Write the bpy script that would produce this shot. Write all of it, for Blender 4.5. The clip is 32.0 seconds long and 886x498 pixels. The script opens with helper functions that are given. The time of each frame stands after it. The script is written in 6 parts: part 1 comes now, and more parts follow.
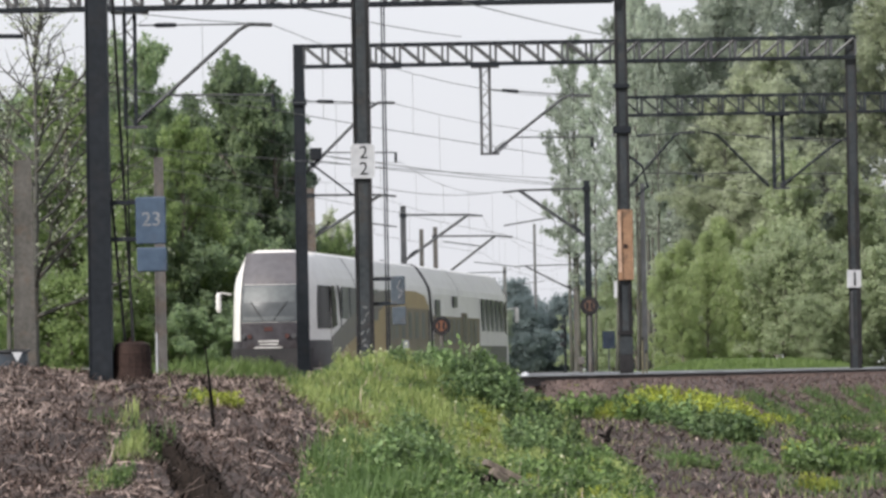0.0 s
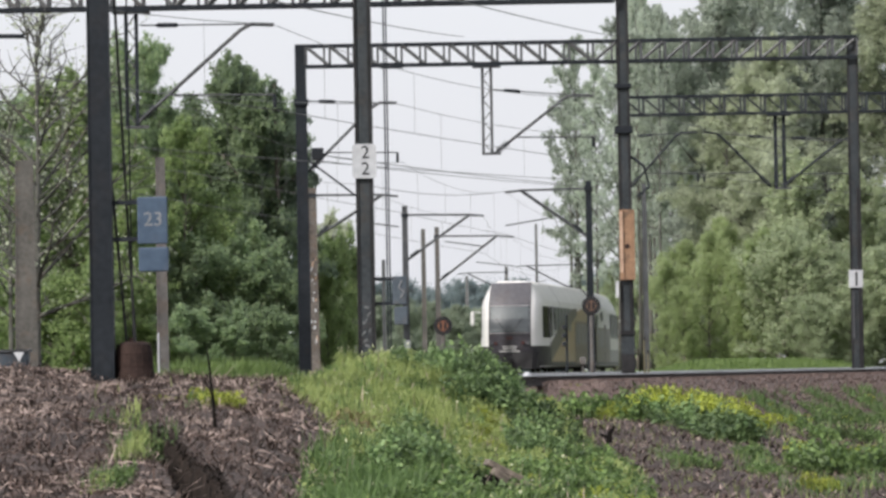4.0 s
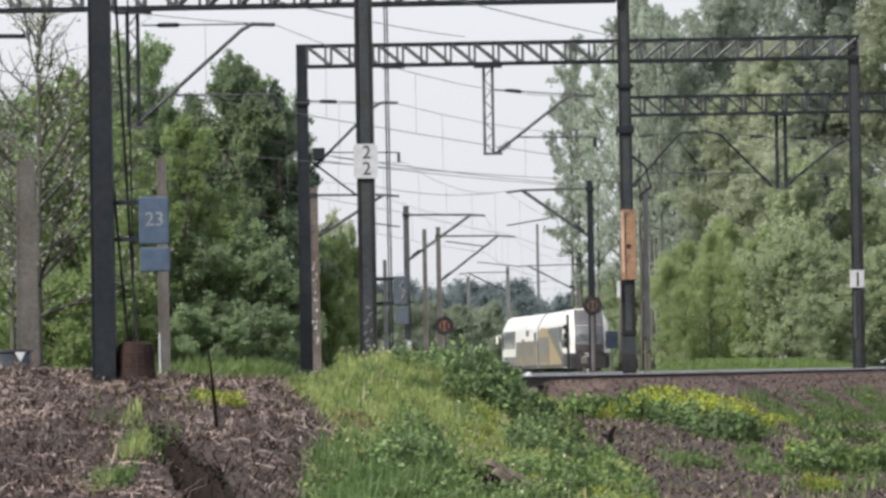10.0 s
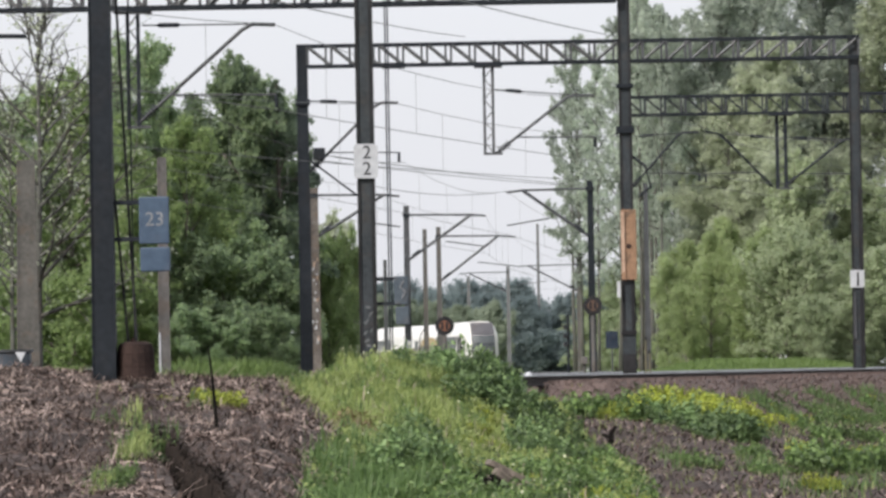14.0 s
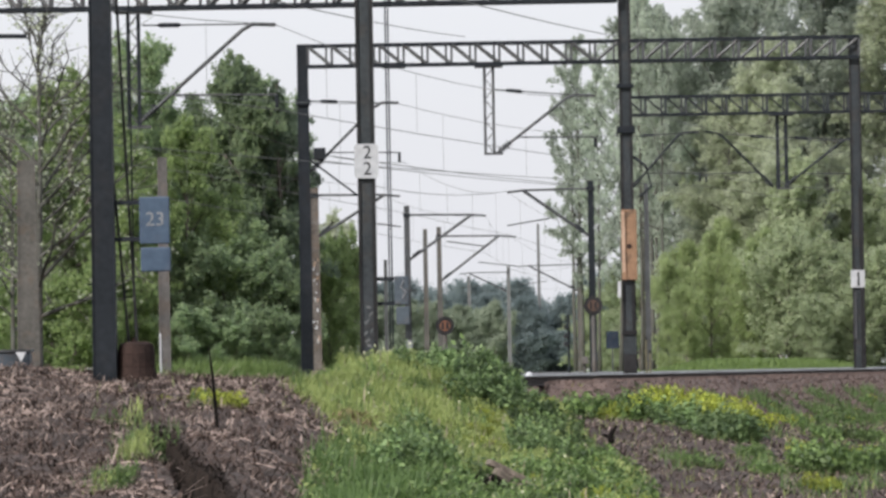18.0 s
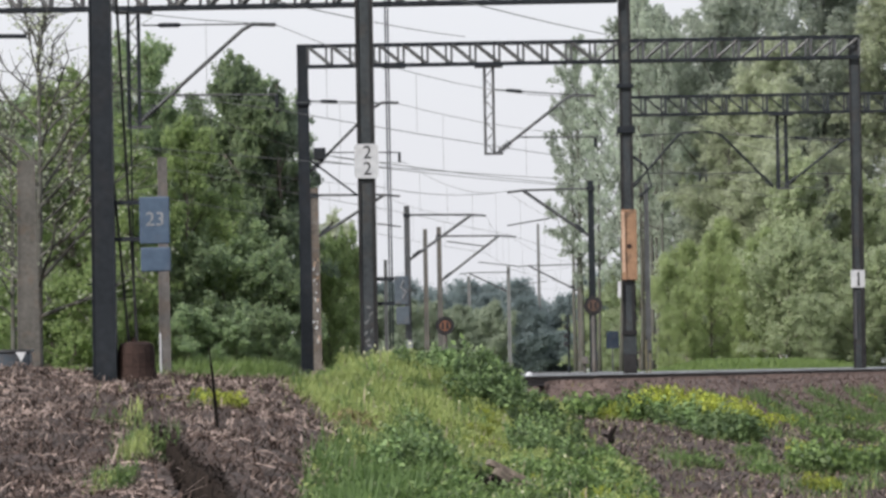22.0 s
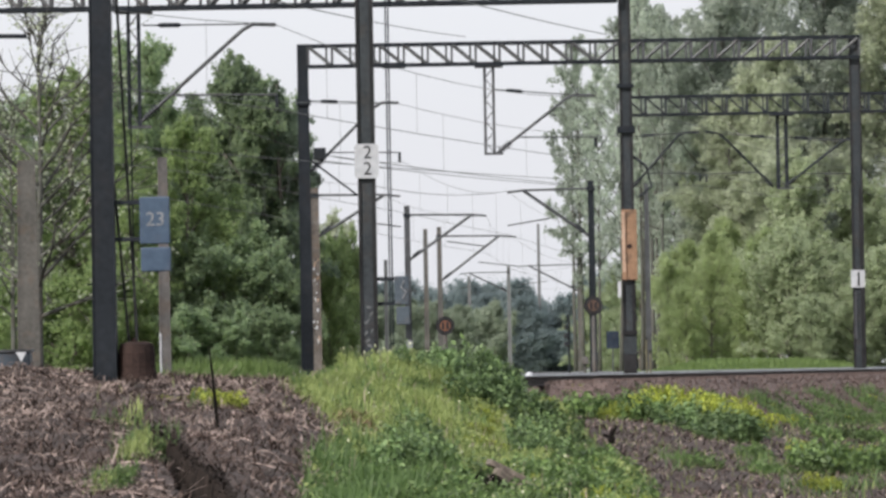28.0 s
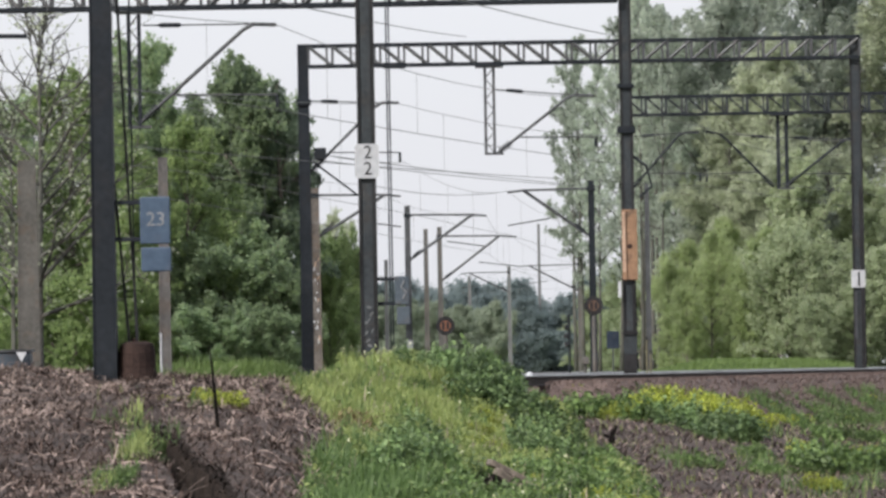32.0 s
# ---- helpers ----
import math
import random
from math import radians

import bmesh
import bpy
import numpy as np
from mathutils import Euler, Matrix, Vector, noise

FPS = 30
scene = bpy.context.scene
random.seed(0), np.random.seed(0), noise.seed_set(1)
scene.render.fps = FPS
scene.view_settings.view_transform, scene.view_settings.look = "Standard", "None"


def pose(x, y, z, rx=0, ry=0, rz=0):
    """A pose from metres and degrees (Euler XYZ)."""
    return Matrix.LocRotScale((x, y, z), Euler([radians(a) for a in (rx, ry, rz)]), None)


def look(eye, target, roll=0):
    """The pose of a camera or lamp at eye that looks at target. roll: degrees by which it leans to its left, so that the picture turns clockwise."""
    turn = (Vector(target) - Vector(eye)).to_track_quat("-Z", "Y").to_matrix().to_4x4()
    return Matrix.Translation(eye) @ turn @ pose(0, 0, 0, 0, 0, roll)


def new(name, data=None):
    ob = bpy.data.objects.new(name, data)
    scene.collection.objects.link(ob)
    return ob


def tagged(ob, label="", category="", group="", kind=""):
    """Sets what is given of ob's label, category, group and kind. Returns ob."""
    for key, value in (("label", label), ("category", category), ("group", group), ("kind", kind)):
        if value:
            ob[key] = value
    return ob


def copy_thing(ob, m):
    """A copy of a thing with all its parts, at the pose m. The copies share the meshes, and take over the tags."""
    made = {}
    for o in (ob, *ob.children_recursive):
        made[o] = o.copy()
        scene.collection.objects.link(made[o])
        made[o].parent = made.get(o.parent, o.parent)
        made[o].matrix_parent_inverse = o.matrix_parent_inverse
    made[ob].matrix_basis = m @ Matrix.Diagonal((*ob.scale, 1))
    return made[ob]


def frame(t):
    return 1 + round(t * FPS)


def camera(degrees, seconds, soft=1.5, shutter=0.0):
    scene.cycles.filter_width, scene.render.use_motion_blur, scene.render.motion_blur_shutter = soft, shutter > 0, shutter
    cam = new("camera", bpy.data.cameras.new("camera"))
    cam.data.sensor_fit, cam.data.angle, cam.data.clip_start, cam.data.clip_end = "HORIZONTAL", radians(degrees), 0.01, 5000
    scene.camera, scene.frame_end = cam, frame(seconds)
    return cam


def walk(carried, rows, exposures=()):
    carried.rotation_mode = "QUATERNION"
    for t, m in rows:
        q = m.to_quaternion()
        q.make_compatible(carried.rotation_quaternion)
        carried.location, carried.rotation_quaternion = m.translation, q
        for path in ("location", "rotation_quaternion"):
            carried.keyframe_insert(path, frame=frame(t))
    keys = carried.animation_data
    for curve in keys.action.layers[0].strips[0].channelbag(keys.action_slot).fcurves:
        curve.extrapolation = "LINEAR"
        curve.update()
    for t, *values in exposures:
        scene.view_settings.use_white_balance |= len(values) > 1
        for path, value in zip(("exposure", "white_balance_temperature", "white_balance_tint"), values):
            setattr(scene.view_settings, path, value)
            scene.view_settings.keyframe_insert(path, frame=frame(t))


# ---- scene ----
# camera: a long lens, just above the level of the rails, looking up the line
cam = camera(10.0, 32.0, soft=2.9)
EYE = (0.0, 0.0, 0.07)


def aim(pan, lift=0.0):
    return look(EYE, (pan, 100.0, 2.514 + lift), -1.0)


walk(cam, [(0, aim(0.072)), (1, aim(0.061)), (2, aim(0.050)), (3, aim(0.044)), (3.5, aim(0.042)), (5.5, aim(0.026)),
           (6.5, aim(0.017)), (10, aim(0.013)), (14.5, aim(0.007)), (17, aim(0.0)), (25.5, aim(-0.002)), (32, aim(-0.011))],
     [(0, 0.0), (32, 0.0)])

# light: a hazy bright sky and a veiled sun from the left
world = bpy.data.worlds.new("sky")
scene.world = world
world.use_nodes = True
wn, wl = world.node_tree.nodes, world.node_tree.links
wn.clear()
sky = wn.new("ShaderNodeTexSky")
sky.sky_type, sky.sun_disc = "NISHITA", False
sky.sun_elevation, sky.sun_rotation = radians(37), radians(-139)
sky.air_density, sky.dust_density, sky.ozone_density = 1.0, 6.0, 1.0
haze = wn.new("ShaderNodeBackground")
haze.inputs["Color"].default_value = (0.93, 0.94, 1.0, 1)
haze.inputs["Strength"].default_value = 0.83
blue = wn.new("ShaderNodeBackground")
blue.inputs["Strength"].default_value = 0.05
both = wn.new("ShaderNodeAddShader")
wout = wn.new("ShaderNodeOutputWorld")
wl.new(sky.outputs["Color"], blue.inputs["Color"])
wl.new(haze.outputs[0], both.inputs[0])
wl.new(blue.outputs[0], both.inputs[1])
wl.new(both.outputs[0], wout.inputs["Surface"])
sun = new("sun", bpy.data.lights.new("sun", "SUN"))
sun.data.energy, sun.data.angle, sun.data.color = 4.3, radians(2.0), (1.0, 0.965, 0.93)
sun.matrix_world = look((-53, -61, 61), (0, 0, 0))


# ---- materials ----
def material(name, low, high, scale=3.0, rough=0.7, metal=0.0, bump=0.0, fine=8.0, island=0.0, through_light=0.0, stains=0.0):
    """Two colours mixed by noise at two scales, with stains and relief; leaves let light through."""
    m = bpy.data.materials.new(name)
    m.use_nodes = True
    n, l = m.node_tree.nodes, m.node_tree.links
    b, out = n["Principled BSDF"], n["Material Output"]
    geo = n.new("ShaderNodeNewGeometry")
    big, small = n.new("ShaderNodeTexNoise"), n.new("ShaderNodeTexNoise")
    big.inputs["Scale"].default_value, big.inputs["Detail"].default_value = scale, 3
    small.inputs["Scale"].default_value, small.inputs["Detail"].default_value = scale * fine, 4
    for t in (big, small):
        l.new(geo.outputs["Position"], t.inputs["Vector"])
    add = n.new("ShaderNodeMath")
    add.operation = "ADD"
    l.new(big.outputs["Fac"], add.inputs[0])
    l.new(small.outputs["Fac"], add.inputs[1])
    span = n.new("ShaderNodeMapRange")
    span.inputs["From Min"].default_value, span.inputs["From Max"].default_value = 0.72, 1.28
    l.new(add.outputs[0], span.inputs["Value"])
    fac = span.outputs[0]
    if island:
        mixv = n.new("ShaderNodeMath")
        mixv.operation = "MULTIPLY_ADD"
        mixv.inputs[1].default_value = island
        l.new(geo.outputs["Random Per Island"], mixv.inputs[0])
        sc = n.new("ShaderNodeMath")
        sc.operation = "MULTIPLY"
        sc.inputs[1].default_value = 1 - island
        l.new(fac, sc.inputs[0])
        l.new(sc.outputs[0], mixv.inputs[2])
        fac = mixv.outputs[0]
    mix = n.new("ShaderNodeMix")
    mix.data_type = "RGBA"
    mix.inputs["A"].default_value, mix.inputs["B"].default_value = (*low, 1), (*high, 1)
    l.new(fac, mix.inputs["Factor"])
    colour = mix.outputs["Result"]
    if stains:
        patch = n.new("ShaderNodeTexNoise")
        patch.inputs["Scale"].default_value = scale * 2.3
        patch.inputs["Detail"].default_value = 6
        l.new(geo.outputs["Position"], patch.inputs["Vector"])
        cut = n.new("ShaderNodeMapRange")
        cut.inputs["From Min"].default_value, cut.inputs["From Max"].default_value = 0.52, 0.66
        cut.inputs["To Max"].default_value = stains
        l.new(patch.outputs["Fac"], cut.inputs["Value"])
        dirt = n.new("ShaderNodeMix")
        dirt.data_type = "RGBA"
        dirt.inputs["B"].default_value = (0.09, 0.06, 0.04, 1)
        l.new(cut.outputs[0], dirt.inputs["Factor"])
        l.new(colour, dirt.inputs["A"])
        colour = dirt.outputs["Result"]
    l.new(colour, b.inputs["Base Color"])
    b.inputs["Roughness"].default_value, b.inputs["Metallic"].default_value = rough, metal
    if bump:
        bp = n.new("ShaderNodeBump")
        bp.inputs["Strength"].default_value, bp.inputs["Distance"].default_value = 0.6, bump
        l.new(small.outputs["Fac"], bp.inputs["Height"])
        l.new(bp.outputs[0], b.inputs["Normal"])
    if through_light:
        tr, ms = n.new("ShaderNodeBsdfTranslucent"), n.new("ShaderNodeMixShader")
        l.new(colour, tr.inputs["Color"])
        ms.inputs[0].default_value = through_light
        l.new(b.outputs[0], ms.inputs[1])
        l.new(tr.outputs[0], ms.inputs[2])
        l.new(ms.outputs[0], out.inputs["Surface"])
    return m


STEEL = material("dark_painted_steel", (0.007, 0.010, 0.014), (0.016, 0.020, 0.026), 1.6, 0.6, 0.1, 0.002, stains=0.04)
GALV = material("weathered_galvanised_steel", (0.034, 0.037, 0.042), (0.075, 0.08, 0.088), 2.0, 0.65, 0.2, stains=0.12)
CONCRETE = material("weathered_concrete", (0.06, 0.058, 0.057), (0.115, 0.112, 0.108), 1.4, 0.9, 0, 0.004, stains=0.3)
DULLPOST = material("old_dark_concrete", (0.055, 0.053, 0.052), (0.105, 0.10, 0.098), 1.4, 0.9, 0, 0.004, stains=0.3)
DULLBLUE = material("dull_weathered_blue", (0.030, 0.043, 0.060), (0.06, 0.08, 0.10), 2.5, 0.6, stains=0.3)
NAVY = material("dark_faded_blue_paint", (0.014, 0.020, 0.032), (0.032, 0.044, 0.066), 2.5, 0.6, stains=0.3)
WIRE = material("oxidised_wire", (0.10, 0.105, 0.105), (0.17, 0.175, 0.175), 0.5, 0.7, 0.2)
RUST = material("rusty_iron", (0.021, 0.015, 0.014), (0.047, 0.031, 0.027), 3, 0.9, 0.1, 0.004)
RAILSIDE = material("rail_web_rust", (0.016, 0.012, 0.011), (0.036, 0.026, 0.022), 4, 0.8, 0.2)
RAILTOP = material("polished_rail_head", (0.26, 0.26, 0.255), (0.38, 0.38, 0.37), 4, 0.35, 0.8)
SLEEPER = material("old_wooden_sleeper", (0.06, 0.045, 0.035), (0.13, 0.10, 0.08), 3, 0.9, 0, 0.005)
BALLAST = material("brown_ballast", (0.065, 0.047, 0.043), (0.14, 0.10, 0.091), 2.2, 0.95, 0, 0.03, fine=5, stains=0.3)
STONE = material("ballast_stone", (0.085, 0.062, 0.056), (0.14, 0.102, 0.092), 5, 0.95, island=0.6)
SOIL = material("brown_soil_with_litter", (0.020, 0.014, 0.012), (0.064, 0.045, 0.039), 1.3, 0.95, 0, 0.05, fine=9, stains=0.35)
# near-black colour puts the gully's shade into its earth and stalks
GULLY_SHADE = material("gully_shade_earth", (0.012, 0.010, 0.009), (0.036, 0.028, 0.024), 2.0, 1.0, 0, 0.05, fine=7)
TURF = material("rough_turf", (0.045, 0.075, 0.018), (0.13, 0.19, 0.045), 1.2, 0.95, 0, 0.04, fine=9)
STALK = material("dead_stalks", (0.030, 0.021, 0.018), (0.46, 0.36, 0.315), 6, 0.9, island=0.9)
DARKSTALK = material("dark_dead_stalks", (0.012, 0.008, 0.007), (0.085, 0.056, 0.046), 6, 0.95, island=0.9)
GRASS = material("fresh_grass", (0.13, 0.17, 0.048), (0.365, 0.435, 0.155), 0.7, 0.6, island=0.6, through_light=0.4)
GRASS_LUSH = material("lush_grass", (0.045, 0.085, 0.026), (0.14, 0.225, 0.072), 0.7, 0.6, island=0.6, through_light=0.4)
TRACKGRASS = material("bright_trackside_grass", (0.085, 0.135, 0.04), (0.18, 0.26, 0.08), 0.4, 0.6, island=0.5, through_light=0.4)
WEED = material("weed_leaves", (0.028, 0.056, 0.02), (0.165, 0.25, 0.078), 0.9, 0.55, island=0.8, through_light=0.35)
NETTLE = material("nettle_leaves", (0.042, 0.085, 0.034), (0.20, 0.29, 0.115), 0.9, 0.55, island=0.8, through_light=0.35)
SPURGE = material("yellow_green_spurge", (0.12, 0.16, 0.035), (0.44, 0.49, 0.07), 1.1, 0.6, island=0.8, through_light=0.4)
PETAL = material("pale_seed_heads", (0.35, 0.38, 0.22), (0.62, 0.62, 0.45), 2, 0.8, island=0.7)
# leaf tones of the woods are lifted and blued to imitate haze
LEAF_OAK = material("broad_green_leaves", (0.165, 0.225, 0.165), (0.37, 0.47, 0.25), 0.16, 0.5, island=0.7, through_light=0.68)
LEAF_FRESH = material("fresh_yellow_green_leaves", (0.17, 0.24, 0.125), (0.40, 0.50, 0.215), 0.2, 0.5, island=0.7, through_light=0.68)
LEAF_PINE = material("dark_pine_needles", (0.115, 0.16, 0.12), (0.22, 0.29, 0.19), 0.3, 0.6, island=0.5, through_light=0.68)
LEAF_POPLAR = material("silvery_poplar_leaves", (0.32, 0.365, 0.315), (0.58, 0.64, 0.545), 0.18, 0.5, island=0.75, through_light=0.68)
LEAF_LIME = material("lime_green_leaves", (0.28, 0.35, 0.185), (0.50, 0.585, 0.305), 0.25, 0.5, island=0.7, through_light=0.68)
LEAF_SALLOW = material("grey_green_sallow_leaves", (0.30, 0.355, 0.225), (0.52, 0.59, 0.385), 0.3, 0.5, island=0.75, through_light=0.68)
LEAF_WILLOW = material("pale_willow_leaves", (0.35, 0.388, 0.29), (0.62, 0.67, 0.50), 0.18, 0.5, island=0.75, through_light=0.68)
# paled and blued leaf colours stand in for haze over the far wood
LEAF_FAR = material("haze_tinted_blue_green_wood", (0.235, 0.29, 0.295), (0.26, 0.315, 0.32), 0.06, 0.9, island=0.3, through_light=0.62)
LEAF_FARGREEN = material("haze_tinted_olive_wood", (0.25, 0.295, 0.225), (0.32, 0.37, 0.285), 0.06, 0.9, island=0.5, through_light=0.5)
BARK = material("grey_brown_bark", (0.075, 0.066, 0.056), (0.19, 0.168, 0.145), 2.5, 0.95, 0, 0.02)
PALEBARK = material("pale_poplar_bark", (0.085, 0.083, 0.08), (0.21, 0.205, 0.195), 1.2, 0.9, 0, 0.02, stains=0.5)
WHITE = material("white_train_paint", (0.56, 0.55, 0.54), (0.64, 0.63, 0.615), 0.6, 0.35, stains=0.08)
ROOFGREY = material("light_grey_roof_paint", (0.42, 0.415, 0.405), (0.54, 0.535, 0.52), 0.6, 0.5, stains=0.25)
YELLOW = material("golden_yellow_train_paint", (0.26, 0.187, 0.09), (0.33, 0.24, 0.118), 0.6, 0.35, stains=0.12)
DARKGREY = material("dark_grey_train_paint", (0.07, 0.067, 0.075), (0.105, 0.10, 0.11), 0.6, 0.35, stains=0.15)
NOSEGREY = material("charcoal_nose_paint", (0.035, 0.033, 0.038), (0.065, 0.062, 0.07), 0.8, 0.4, stains=0.15)
UNDER = material("sooty_underframe", (0.008, 0.008, 0.01), (0.022, 0.021, 0.022), 2, 0.8)
GLASS = material("tinted_train_glass", (0.05, 0.056, 0.062), (0.08, 0.088, 0.095), 0.4, 0.3)
GLASS.node_tree.nodes["Principled BSDF"].inputs["Specular IOR Level"].default_value = 0.18
SWEEP = material("olive_grey_train_paint", (0.066, 0.060, 0.052), (0.098, 0.089, 0.078), 0.8, 0.4, stains=0.2)
TAUPE = material("grey_brown_train_paint", (0.15, 0.125, 0.095), (0.20, 0.168, 0.128), 0.8, 0.4, stains=0.2)
BLACKGLASS = material("black_cab_glass", (0.012, 0.012, 0.013), (0.024, 0.023, 0.024), 0.6, 0.25)
BLACKGLASS.node_tree.nodes["Principled BSDF"].inputs["Specular IOR Level"].default_value = 0.2
# pale colour for the painted windscreen reflection and the strip below it
SHEEN_TRIM = material("pale_reflection_and_trim", (0.058, 0.066, 0.072), (0.088, 0.10, 0.106), 0.8, 0.5)
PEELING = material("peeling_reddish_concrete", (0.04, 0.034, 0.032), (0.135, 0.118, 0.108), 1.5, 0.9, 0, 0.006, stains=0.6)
RUBBER = material("black_rubber_bellows", (0.014, 0.014, 0.015), (0.03, 0.03, 0.031), 3, 0.8)
TAILRED = material("red_lamp_glass", (0.045, 0.020, 0.019), (0.07, 0.026, 0.024), 3, 0.15)
BLUE = material("blue_enamel", (0.026, 0.048, 0.085), (0.05, 0.082, 0.13), 1.3, 0.45, stains=0.12)
ORANGE = material("faded_orange_board", (0.155, 0.088, 0.052), (0.26, 0.155, 0.092), 2.2, 0.8, stains=0.8)
DISC = material("orange_disc_paint", (0.12, 0.045, 0.024), (0.20, 0.078, 0.036), 2, 0.5)
DULLDISC = material("dull_brown_disc_paint", (0.07, 0.036, 0.024), (0.12, 0.066, 0.042), 2, 0.5)
BLACK = material("black_paint", (0.012, 0.012, 0.013), (0.028, 0.028, 0.03), 2, 0.5)
ENAMEL = material("white_enamel_plate", (0.33, 0.345, 0.37), (0.44, 0.455, 0.48), 1.2, 0.4, stains=0.12)
PALEFIG = material("worn_pale_figures", (0.12, 0.13, 0.145), (0.22, 0.23, 0.245), 3, 0.7)
YELLOWPOST = material("yellow_post_paint", (0.07, 0.065, 0.04), (0.13, 0.115, 0.06), 2, 0.6, stains=0.3)
TIMBER = material("grey_rotten_timber", (0.05, 0.04, 0.034), (0.20, 0.165, 0.14), 2.5, 0.95, 0, 0.01)
PALESTEEL = material("pale_zinc_lacing", (0.085, 0.09, 0.095), (0.155, 0.16, 0.165), 2.0, 0.6, 0.2, stains=0.25)
SLATE = material("weathered_slate_grey_steel", (0.019, 0.024, 0.028), (0.040, 0.047, 0.053), 1.8, 0.6, 0.1, 0.002, stains=0.15)
# matt leaves and dusty paint
for m, gloss in ((LEAF_OAK, 0.2), (LEAF_FRESH, 0.2), (LEAF_POPLAR, 0.25), (LEAF_LIME, 0.2), (LEAF_SALLOW, 0.2), (LEAF_WILLOW, 0.25), (LEAF_FAR, 0.0), (LEAF_FARGREEN, 0.0), (GULLY_SHADE, 0.05),
                 (NOSEGREY, 0.12), (STEEL, 0.2), (BLACK, 0.15), (SLATE, 0.25), (RUST, 0.1), (NAVY, 0.05), (TAUPE, 0.15), (YELLOW, 0.2), (BLACKGLASS, 0.03)):
    m.node_tree.nodes["Principled BSDF"].inputs["Specular IOR Level"].default_value = gloss
BEIGE = material("bleached_board_paint", (0.30, 0.20, 0.14), (0.44, 0.31, 0.23), 3.0, 0.8, stains=0.3)
WOOD_AND_SHADE = material("black_wood_and_shade", (0.004, 0.004, 0.004), (0.014, 0.012, 0.011), 6.0, 1.0)
WOOD_AND_SHADE.node_tree.nodes["Principled BSDF"].inputs["Specular IOR Level"].default_value = 0.05
GREYBARK = material("grey_green_trunk_bark", (0.040, 0.042, 0.036), (0.105, 0.105, 0.095), 1.6, 0.95, 0, 0.02, stains=0.3)
PALEPOST = material("pale_weathered_concrete", (0.048, 0.047, 0.043), (0.095, 0.091, 0.084), 1.4, 0.9, 0, 0.004, stains=0.4)


def vary(mat, low, high):
    """Let the tone of whole plants differ from one to the next."""
    n, l = mat.node_tree.nodes, mat.node_tree.links
    base = n["Principled BSDF"].inputs["Base Color"]
    source = base.links[0].from_socket
    ends = [k.to_socket for k in source.links]
    info, span, tone = n.new("ShaderNodeObjectInfo"), n.new("ShaderNodeMapRange"), n.new("ShaderNodeHueSaturation")
    span.inputs["To Min"].default_value, span.inputs["To Max"].default_value = low, high
    l.new(info.outputs["Random"], span.inputs["Value"])
    l.new(span.outputs[0], tone.inputs["Value"])
    l.new(source, tone.inputs["Color"])
    for e in ends:
        l.new(tone.outputs[0], e)


for plant in (WEED, NETTLE, SPURGE):
    vary(plant, 0.5, 1.45)
vary(LEAF_OAK, 0.8, 1.25)
vary(LEAF_POPLAR, 0.8, 1.2)
TANSTALK = material("tan_dry_grass", (0.09, 0.06, 0.038), (0.27, 0.19, 0.11), 6, 0.9, island=0.9)
PALESTALK = material("bleached_stalks", (0.06, 0.043, 0.037), (0.42, 0.325, 0.285), 6, 0.9, island=0.9)


# ---- mesh helpers ----
class Soup:
    """Vertices and faces gathered for one mesh."""

    def __init__(self):
        self.v, self.f = [], []

    def add(self, verts, faces):
        k = len(self.v)
        self.v.extend(tuple(p) for p in verts)
        self.f.extend(tuple(i + k for i in q) for q in faces)
        return self

    def box(self, lo, hi, m=None):
        x0, y0, z0 = lo
        x1, y1, z1 = hi
        vs = [Vector(p) for p in ((x0, y0, z0), (x1, y0, z0), (x1, y1, z0), (x0, y1, z0), (x0, y0, z1), (x1, y0, z1), (x1, y1, z1), (x0, y1, z1))]
        if m:
            vs = [m @ p for p in vs]
        return self.add(vs, [(3, 2, 1, 0), (4, 5, 6, 7), (0, 1, 5, 4), (1, 2, 6, 5), (2, 3, 7, 6), (3, 0, 4, 7)])

    def tube(self, points, radii, sides=6, caps=True):
        pts = [Vector(p) for p in points]
        if not hasattr(radii, "__len__"):
            radii = [radii] * len(pts)
        rings = []
        for i, p in enumerate(pts):
            d = (pts[min(i + 1, len(pts) - 1)] - pts[max(i - 1, 0)]).normalized()
            a = d.cross(Vector((0, 0, 1)) if abs(d.z) < 0.9 else Vector((0, 1, 0))).normalized()
            b = d.cross(a)
            rings.append([p + radii[i] * (math.cos(t) * a + math.sin(t) * b) for t in (2 * math.pi * k / sides for k in range(sides))])
        faces = []
        for i in range(len(pts) - 1):
            for k in range(sides):
                j = (k + 1) % sides
                faces.append((i * sides + k, i * sides + j, (i + 1) * sides + j, (i + 1) * sides + k))
        if caps:
            faces += [tuple(range(sides))[::-1], tuple((len(pts) - 1) * sides + k for k in range(sides))]
        return self.add([p for r in rings for p in r], faces)

    def mesh(self, name, mat, smooth=False):
        me = bpy.data.meshes.new(name)
        me.from_pydata(self.v, [], self.f)
        me.materials.append(mat)
        if smooth:
            me.polygons.foreach_set("use_smooth", [True] * len(me.polygons))
        me.update()
        return me


def part(name, shape, mat, parent, label="", m=None, smooth=False, bevel=0.0):
    """Links a Soup or a mesh as one object under its thing or part."""
    me = shape.mesh(name, mat, smooth) if isinstance(shape, Soup) else shape
    ob = new(name, me)
    if parent:
        ob.parent = parent
    if m:
        ob.matrix_basis = m
    if bevel:
        mod = ob.modifiers.new("edge", "BEVEL")
        mod.width, mod.segments, mod.limit_method = bevel, 2, "ANGLE"
    if label:
        ob["label"] = label
    return ob


